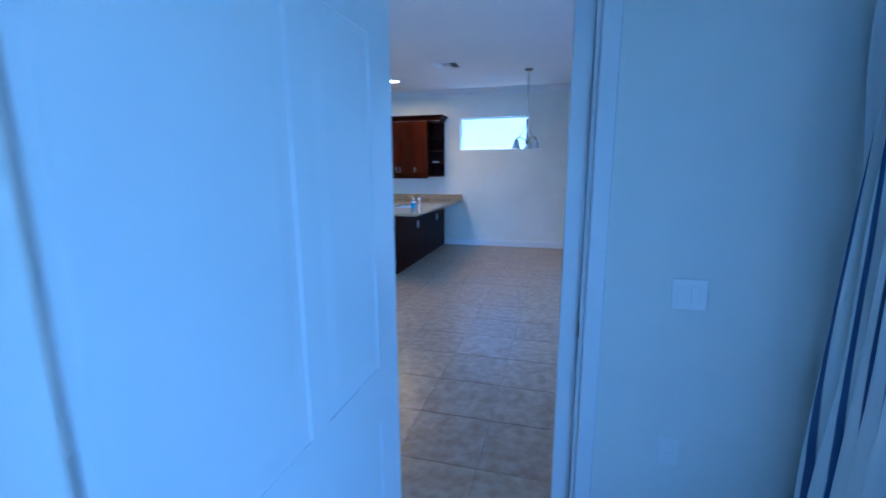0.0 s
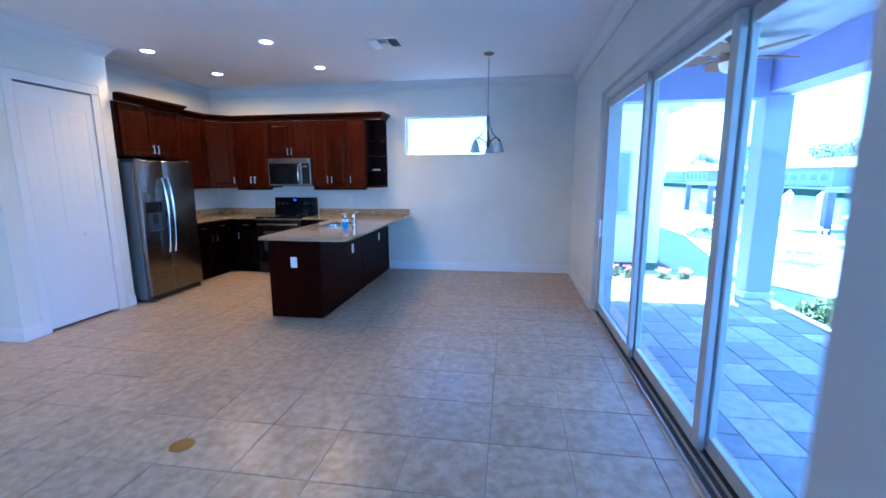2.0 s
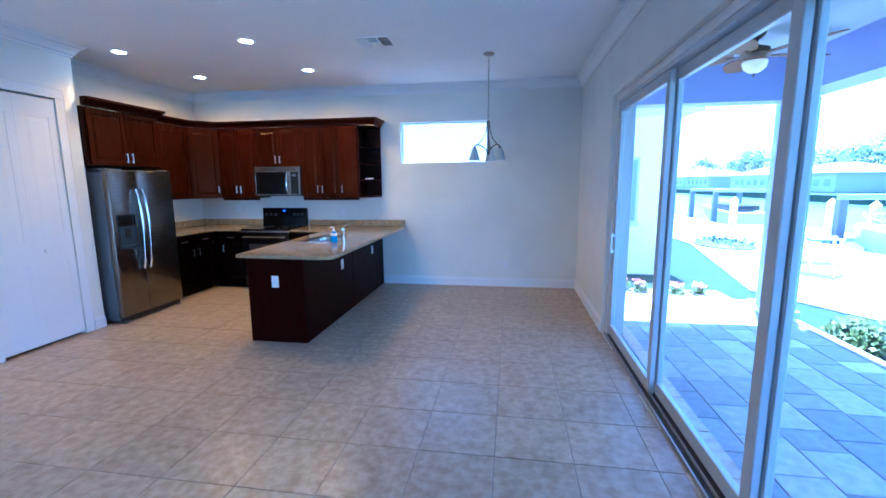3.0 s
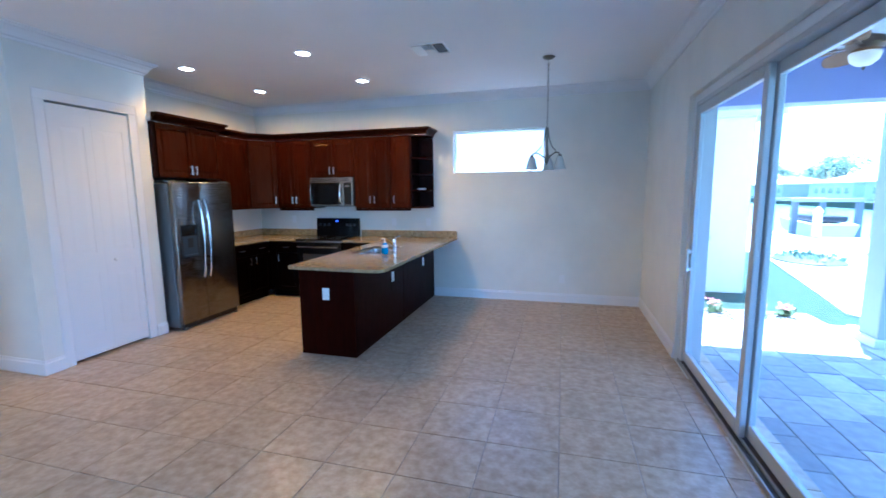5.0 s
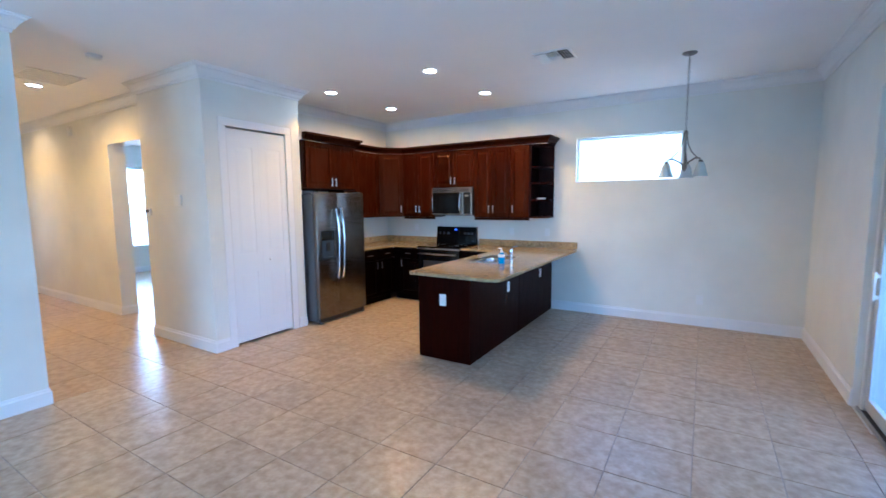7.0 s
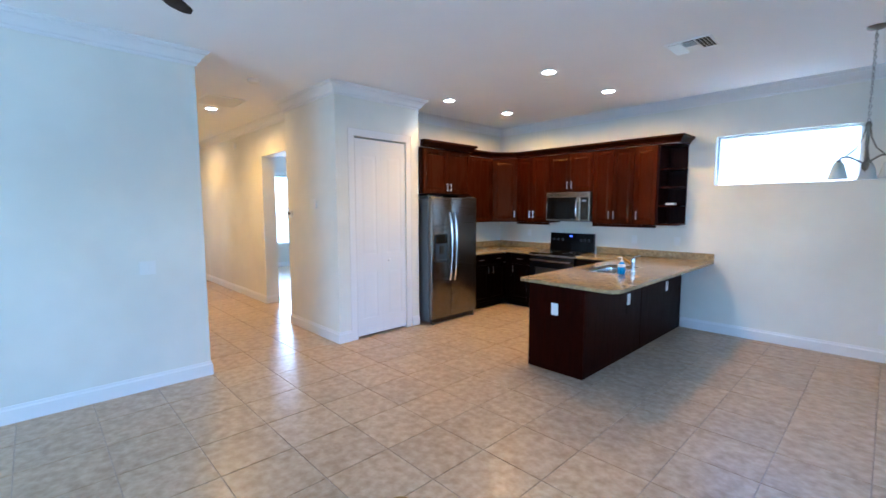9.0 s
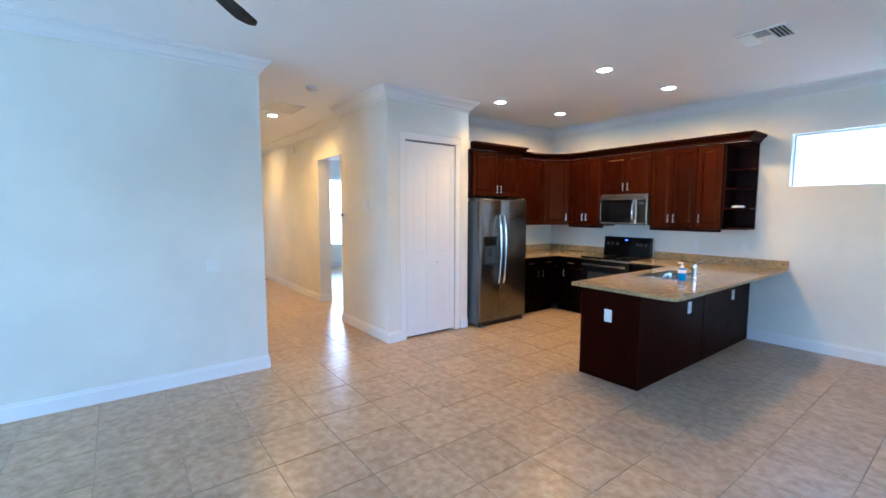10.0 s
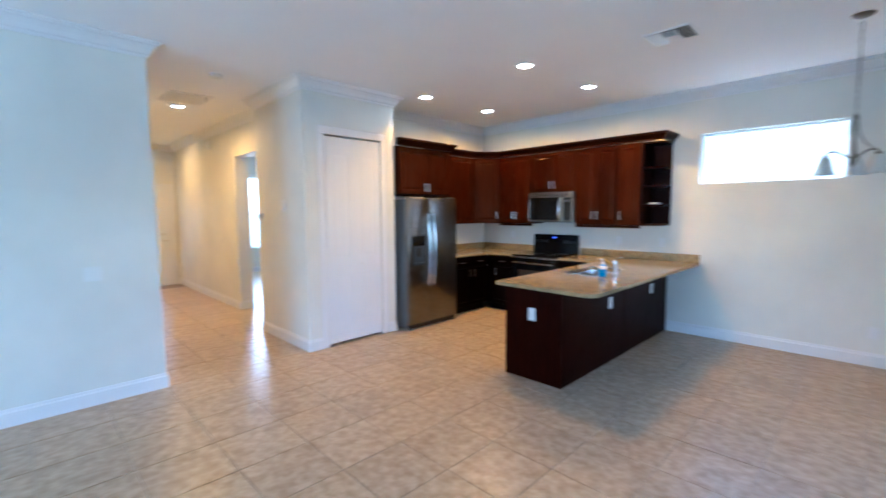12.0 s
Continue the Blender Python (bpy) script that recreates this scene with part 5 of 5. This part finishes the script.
def lanai():
    t = thing("lanai_roof", pose(0, 0, 0), "covered patio roof with white ceiling and lavender beams", "patio roof", kind="structure")
    part("soffit", boxed(1.36, 3.62, 1.60, 7.46, 2.93, 3.05), STUCCO, t, "white patio ceiling")
    part("roof_slab", boxed(1.0, 3.75, 1.2, 7.5, 3.225, 3.32), ROOFING, t)
    part("beam", boxed(1.36, 3.22, 7.18, 7.45, 2.455, 2.929), LAVENDER, t, "lavender painted beam")
    part("beam", boxed(3.25, 3.60, 1.60, 7.45, 2.52, 2.9285), LAVENDER, t, "lavender painted beam")
    return t


lanai()


def lanai_column(x, y):
    t = thing("patio_column", pose(x, y, -0.06), "square lavender stucco column holding the patio roof", "column", "patio columns")
    part("shaft", boxed(-0.15, 0.15, -0.15, 0.15, 0, 2.56, bevel=0.012, segments=2), LAVENDER, t)
    part("base", boxed(-0.18, 0.18, -0.18, 0.18, 0, 0.10, bevel=0.01), STUCCO, t, "white stucco base")
    return t


lanai_column(3.42, 7.44)
lanai_column(3.42, 1.9)
ceiling_fan(pose(2.40, 6.35, 2.93), 0.165, 5, 0.70, -61, BLADETAN, BRONZE, "bronze patio fan with tan leaf blades and lit bowl", LITFROST, 0.24, True)


def leaves(bm, rng, count, place, size):
    """Small folded leaf quads scattered at the places that place() gives."""
    for _ in range(count):
        c = Vector(place(rng))
        d = Vector((rng.uniform(-1, 1), rng.uniform(-1, 1), rng.uniform(-0.2, 1))).normalized()
        s = size * rng.uniform(0.6, 1.4)
        a = d.orthogonal().normalized() * s * 0.5
        e = d * s
        v = [bm.verts.new(c), bm.verts.new(c + e * 0.5 + a), bm.verts.new(c + e), bm.verts.new(c + e * 0.5 - a)]
        bm.faces.new(v)
    return bm


def shrub(x, y, z, rx, ry, h, seed, mat, label, count=700, size=0.07):
    rng = random.Random(seed)
    t = thing("shrub", pose(x, y, z), label, "shrub", "garden shrubs")

    def place(r):
        a, u = r.uniform(0, 2 * math.pi), r.random() ** 0.4
        lump = 0.8 + 0.25 * math.sin(a * 3 + seed) + 0.15 * math.sin(a * 5)
        hh = r.random() ** 0.7
        k = math.sqrt(max(0.05, 1 - hh * hh * 0.9))
        return (rx * u * lump * k * math.cos(a), ry * u * lump * k * math.sin(a), h * hh * lump)
    part("foliage", leaves(bmesh.new(), rng, count, place, size), mat, t)
    b = bmesh.new()
    for i in range(6):
        a = i * 1.05
        tube(b, ((0.02 * math.cos(a), 0.02 * math.sin(a), -0.02), (rx * 0.3 * math.cos(a), ry * 0.3 * math.sin(a), h * 0.45)), (0.012, 0.006), 6)
    part("stems", b, BRONZE, t)
    return t


for i in range(7):
    shrub(4.05 + 0.25 * (i % 2), 3.2 + i * 0.62, -0.31, 0.48, 0.42, 0.34 + 0.07 * (i % 3), 11 + i, LEAF, "low sunlit yellow-green shrub along the patio curb")


def flower_bed():
    bed = solid("pebble_bed", boxed(1.40, 3.5, 8.125, 9.1, -0.40, -0.17), PEBBLE, "bed of grey-brown river pebbles", "gravel bed", kind="structure")
    rng = random.Random(8)
    bm = bmesh.new()
    for _ in range(420):
        x, y, s = rng.uniform(1.45, 3.45), rng.uniform(8.17, 9.05), rng.uniform(0.018, 0.04)
        bmesh.ops.create_icosphere(bm, subdivisions=1, radius=s, matrix=pose(x, y, -0.165, 0, 0, rng.uniform(0, 180)) @ Matrix.Diagonal((1.3, 1, 0.6, 1)))
    solid("pebbles", bm, PEBBLE, "loose rounded river pebbles", "pebbles", kind="stuff")
    for k, (x, y) in enumerate(((2.25, 8.85), (2.75, 8.75), (3.1, 8.8), (2.0, 8.95))):
        t = thing("flowering_plant", pose(x, y, -0.17), "small plant with pink and coral blooms", "flower", "flower bed plants")
        part("leaves", leaves(bmesh.new(), rng, 60, lambda r: (r.uniform(-0.09, 0.09), r.uniform(-0.09, 0.09), r.uniform(0, 0.13)), 0.06), LEAF, t)
        part("petals", leaves(bmesh.new(), rng, 40, lambda r: (r.uniform(-0.08, 0.08), r.uniform(-0.08, 0.08), r.uniform(0.11, 0.2)), 0.035), FLOWER, t)


flower_bed()


def neighbour_house():
    t = thing("neighbour_house", pose(0, 0, 0), "pale aqua stucco house next door with wide windows", "house")
    b = bmesh.new()
    box(b, -14, 3.35, 10.95, 22, -0.45, 2.9)
    part("walls", b, AQUA, t)
    part("roof", boxed(-14.5, 3.75, 10.88, 22.5, 2.9, 3.12, bevel=0.02), ROOFING, t)
    part("fascia", boxed(-14.52, 3.78, 10.85, 10.88, 2.88, 3.13), TRIM, t)
    for x0, x1, z0, z1 in ((1.7, 2.7, 0.75, 2.05), (-4.2, -3.0, 0.75, 2.05)):
        w = part("window", boxed(x0, x1, 10.90, 10.945, z0, z1, bevel=0.01), ALU, t)
        part("pane", boxed(x0 + 0.05, x1 - 0.05, 10.885, 10.8995, z0 + 0.05, z1 - 0.05), SKYPANE, w, "glossy pane with the sky's reflection put into its colour")
        part("sill", boxed(x0 - 0.05, x1 + 0.05, 10.85, 10.9, z0 - 0.07, z0 - 0.001), STUCCO, w)
    return t


neighbour_house()


def dock(y0):
    t = thing("dock", pose(0, y0, 0), "pale boat dock with white pilings over the canal", "dock", "canal docks")
    part("deck", boxed(8.9, 11.6, 0, 4.2, -0.36, -0.22, bevel=0.01), CONCRETE, t)
    for x, y in ((9.2, 0.2), (9.2, 4.0), (11.5, 0.2), (11.5, 4.0), (11.5, 2.1)):
        part("piling", lathe(bmesh.new(), ((0, -2.3), (0.14, -2.3), (0.14, 0.75), (0.16, 0.76), (0.0, 0.95)), 14, Matrix.Translation((x, y, 0))), WHITEP, t, "white capped piling", True)
    return t


dock(8.5)
dock(17.0)


def boat_lift(x, y):
    t = thing("boat_lift", pose(x, y, 0), "grey steel boat lift posts beside the dock", "boat lift")
    for dx, dy in ((0, 0), (2.4, 0), (0, 2.8), (2.4, 2.8)):
        part("post", boxed(dx - 0.11, dx + 0.11, dy - 0.11, dy + 0.11, -2.3, 1.0, bevel=0.01), GREY, t)
    for dy in (0, 2.8):
        part("cross_beam", boxed(-0.11, 2.51, dy - 0.08, dy + 0.08, 1.0005, 1.16, bevel=0.01), TRACK, t)
    return t


boat_lift(9.8, 13.3)
boat_lift(10.2, 25.0)


def boat(x, y, turn):
    """A small white runabout: a lofted hull, windscreen, seats and a rail."""
    t = thing("motor_boat", pose(x, y, -0.40, 0, 0, turn), "small white motor boat with a dark cover", "boat")
    bm = bmesh.new()
    rings = []
    for k in range(10):
        u = k / 9
        half = 0.85 * math.sqrt(max(0.0, 1 - u ** 3)) + 0.02
        keel = -0.35 + 0.35 * u ** 2.5
        rings.append([bm.verts.new(p) for p in ((-2.2 + 4.4 * u, -half, 0.45 + 0.2 * u), (-2.2 + 4.4 * u, -half * 0.75, keel + 0.2), (-2.2 + 4.4 * u, 0, keel), (-2.2 + 4.4 * u, half * 0.75, keel + 0.2), (-2.2 + 4.4 * u, half, 0.45 + 0.2 * u))])
    for a, b in zip(rings, rings[1:]):
        for i in range(4):
            bm.faces.new((a[i], a[i + 1], b[i + 1], b[i]))
        bm.faces.new((a[4], a[0], b[0], b[4]))
    bm.faces.new(rings[0])
    bm.faces.new(rings[-1][::-1])
    part("hull", bm, WHITEP, t, "", True)
    part("cover", boxed(-1.9, 0.5, -0.62, 0.62, 0.52, 0.80, bevel=0.09, segments=2), BLACKMAT, t, "dark canvas cover")
    rail = bmesh.new()
    tube(rail, ((0.4, -0.7, 0.85), (1.4, -0.5, 0.95), (2.1, 0, 1.0), (1.4, 0.5, 0.95), (0.4, 0.7, 0.85)), 0.02, 8)
    part("rail", rail, CHROME, t, "", True)
    return t


boat(10.9, 14.7, 90)
boat(11.4, 26.4, 90)


def mulch_bed(x, y, rx, ry):
    """A low mound of dark mulch with ground cover."""
    m = Matrix.Translation((x, y, -0.284)) @ Matrix.Diagonal((rx, ry, 1, 1))
    t = thing("mulch_bed", pose(0, 0, 0), "dark mulched planting bed in the pale apron", "planting bed", kind="structure")
    part("mound", lathe(bmesh.new(), ((1.0, -0.05), (0.98, 0.03), (0.8, 0.09), (0.4, 0.14), (0, 0.15)), 28, m), RUBBER, t, "", True)
    rng = random.Random(5)
    part("ground_cover", leaves(bmesh.new(), rng, 260, lambda r: (x + r.gauss(0, rx * 0.4), y + r.gauss(0, ry * 0.4), -0.16), 0.10), DARKLEAF, t)
    return t


mulch_bed(6.35, 15.3, 0.75, 1.0)


def white_railing(x, y, turn):
    t = thing("dock_railing", pose(x, y, -0.285, 0, 0, turn), "white tubular railing at the water's edge", "railing")
    for i in range(5):
        part("post", tube(bmesh.new(), ((i * 0.6, 0, 0), (i * 0.6, 0, 0.95)), 0.03, 8), WHITEP, t, "", True)
    for z in (0.45, 0.95):
        part("rail", tube(bmesh.new(), ((0, 0, z), (2.4, 0, z)), 0.028, 8), WHITEP, t, "", True)
    return t


white_railing(8.12, 9.6, 90)


def deck_chair(x, y, turn):
    t = thing("lounge_chair", pose(x, y, -0.285, 0, 0, turn), "white slatted lounge chair on the sunlit apron", "chair", "dock chairs")
    part("seat", boxed(-0.28, 0.28, -0.3, 0.3, 0.34, 0.38, bevel=0.01), WHITEP, t)
    b = boxed(-0.28, 0.28, 0.0, 0.04, 0, 0.6, bevel=0.01)
    bmesh.ops.transform(b, matrix=pose(0, 0.3, 0.36, -18), verts=b.verts)
    part("backrest", b, WHITEP, t)
    for dx in (-0.25, 0.25):
        for dy in (-0.27, 0.27):
            part("leg", boxed(dx - 0.025, dx + 0.025, dy - 0.025, dy + 0.025, 0, 0.345), WHITEP, t)
        part("armrest", boxed(dx - 0.04, dx + 0.04, -0.3, 0.3, 0.56, 0.59, bevel=0.01), WHITEP, t)
        part("arm_post", boxed(dx - 0.02, dx + 0.02, -0.27, -0.22, 0.381, 0.5595), WHITEP, t)
    return t


deck_chair(6.3, 11.2, 40)
deck_chair(7.2, 12.6, 70)


def far_house(x, y, w, d, h, wall_mat, label):
    t = thing("canal_house", pose(x, y, -0.4), label, "house", "far bank houses")
    part("walls", boxed(0, d, 0, w, 0, h), wall_mat, t)
    b = bmesh.new()
    v = [b.verts.new(p) for p in ((-0.6, -0.6, h), (d + 0.6, -0.6, h), (d + 0.6, w + 0.6, h), (-0.6, w + 0.6, h), (d / 2, w * 0.25, h + 1.7), (d / 2, w * 0.75, h + 1.7))]
    for q in ((0, 1, 4), (1, 2, 5, 4), (2, 3, 5), (3, 0, 4, 5), (3, 2, 1, 0)):
        b.faces.new([v[i] for i in q])
    part("roof", b, ROOFING, t)
    n = int(w // 3)
    for i in range(n):
        y0 = 1.0 + i * (w - 2) / n
        wn_ = part("window", boxed(-0.05, -0.002, y0, y0 + 1.6, 0.9, 2.2), ALU, t)
        part("pane", boxed(-0.07, -0.0505, y0 + 0.08, y0 + 1.52, 0.98, 2.12), SKYPANE, wn_, "glossy pane with the sky's reflection put into its colour")
    return t


for i in range(8):
    far_house(50 + 2 * (i % 2), -10 + i * 22, 15, 11, 3.1, STUCCO if i % 2 else CONCRETE, "pale single-storey house on the far canal bank")


def tree(x, y, z, h, seed, label):
    rng = random.Random(seed)
    t = thing("tree", pose(x, y, z), label, "tree", "far bank trees")
    b = bmesh.new()
    tube(b, ((0, 0, -0.1), (0.1, 0.05, h * 0.3), (0.05, 0.2, h * 0.6)), (0.22, 0.16, 0.08), 8)
    tips = []
    for i in range(6):
        a = i * 1.05 + rng.random()
        tip = (math.cos(a) * h * 0.33, math.sin(a) * h * 0.33, h * rng.uniform(0.6, 0.92))
        tube(b, ((0.08, 0.1, h * 0.4), tip), (0.08, 0.03), 6)
        tips.append(tip)
    tips.append((0, 0, h * 0.95))
    part("trunk", b, BRONZE, t)

    def place(r):
        c = r.choice(tips)
        return tuple(c[k] + r.gauss(0, h * (0.12 if k < 2 else 0.08)) for k in range(3))
    part("crown", leaves(bmesh.new(), rng, 900, place, h * 0.055), DARKLEAF, t)
    return t


rt = random.Random(21)
for i in range(22):
    tree(rt.uniform(60, 75), -6 + i * 8 + rt.uniform(-2, 2), -0.3, rt.uniform(5.5, 9.5), 40 + i, "broad-leaved tree on the far canal bank")

# ---- pieces: patio pavers and floor tiles ----
def piece_mesh(name, w, d, t, mat, edge=0.004):
    """A slab centred on its origin with chamfered top edges."""
    bm = bmesh.new()
    lo = [bm.verts.new((x * w / 2, y * d / 2, -t)) for x, y in ((-1, -1), (1, -1), (1, 1), (-1, 1))]
    mi = [bm.verts.new((x * w / 2, y * d / 2, -edge * 0.6)) for x, y in ((-1, -1), (1, -1), (1, 1), (-1, 1))]
    hi = [bm.verts.new((x * (w / 2 - edge), y * (d / 2 - edge), 0)) for x, y in ((-1, -1), (1, -1), (1, 1), (-1, 1))]
    bm.faces.new(hi)
    for a, b in ((lo, mi), (mi, hi)):
        for i in range(4):
            bm.faces.new((a[i], a[(i + 1) % 4], b[(i + 1) % 4], b[i]))
    return mesh_of(name, bm, mat)


patio = bpy.data.objects["patio_bed"]
rp = random.Random(3)
paver_meshes = [piece_mesh("paver", 0.291, w - 0.006, 0.05, PAVER, 0.006) for w in (0.24, 0.39)]
for r in range(7):
    x = 1.36 + 0.149 + r * 0.297
    y = 2.1 + rp.uniform(-0.2, 0.1)
    while y < 7.9:
        k = rp.choice((0, 1, 1))
        w = (0.24, 0.39)[k]
        ob = new("paver", paver_meshes[k])
        ob.parent = patio
        ob.matrix_local = pose(x, y + w / 2, -0.05 + rp.uniform(-0.0015, 0.0015))
        y += w

PITCH, TX, TY = 0.452, 0.115, 4.52
tile_mesh = piece_mesh("tile", PITCH - 0.005, PITCH - 0.005, 0.02, TILE, 0.0025)


def tiled(x, y):
    """Whether a floor tile at x, y lies in a tiled room."""
    great = -4.45 < x < 1.33 and 1.6 < y < 8.4 and not (x < -4.4 and y > 4.6)
    living = -4.45 < x < -0.6 and -1.0 < y <= 1.6
    hall = -10.5 < x < -4.3 and 3.1 < y < 4.9
    side = -7.4 < x < -5.4 and 4.9 <= y < 5.6
    return great or living or hall or side


rest = bmesh.new()
for i in range(-27, 4):
    for j in range(-13, 9):
        x, y = TX + (i + 0.5) * PITCH, TY + (j + 0.5) * PITCH
        half = PITCH / 2 - 0.0025
        if tiled(x, y):
            ob = new("tile", tile_mesh)
            ob.parent = floor
            # thin slices past a wall's face stay inside the wall
            ob.matrix_local = pose(x, y, random.uniform(-0.0004, 0.0004))
        elif (-11.6 < x < -5.1 and 4.8 < y < 8.2) or (-0.6 < x < 1.7 and -2.6 < y <= 1.6) or (-4.5 < x < -0.5 and -2.6 < y <= -1.0):
            box(rest, x - half, x + half, y - half, y + half, -0.02, 0.0)
far_tiles = part("far_tiles", rest, TILE, floor)
far_tiles["kind"] = "stuff"
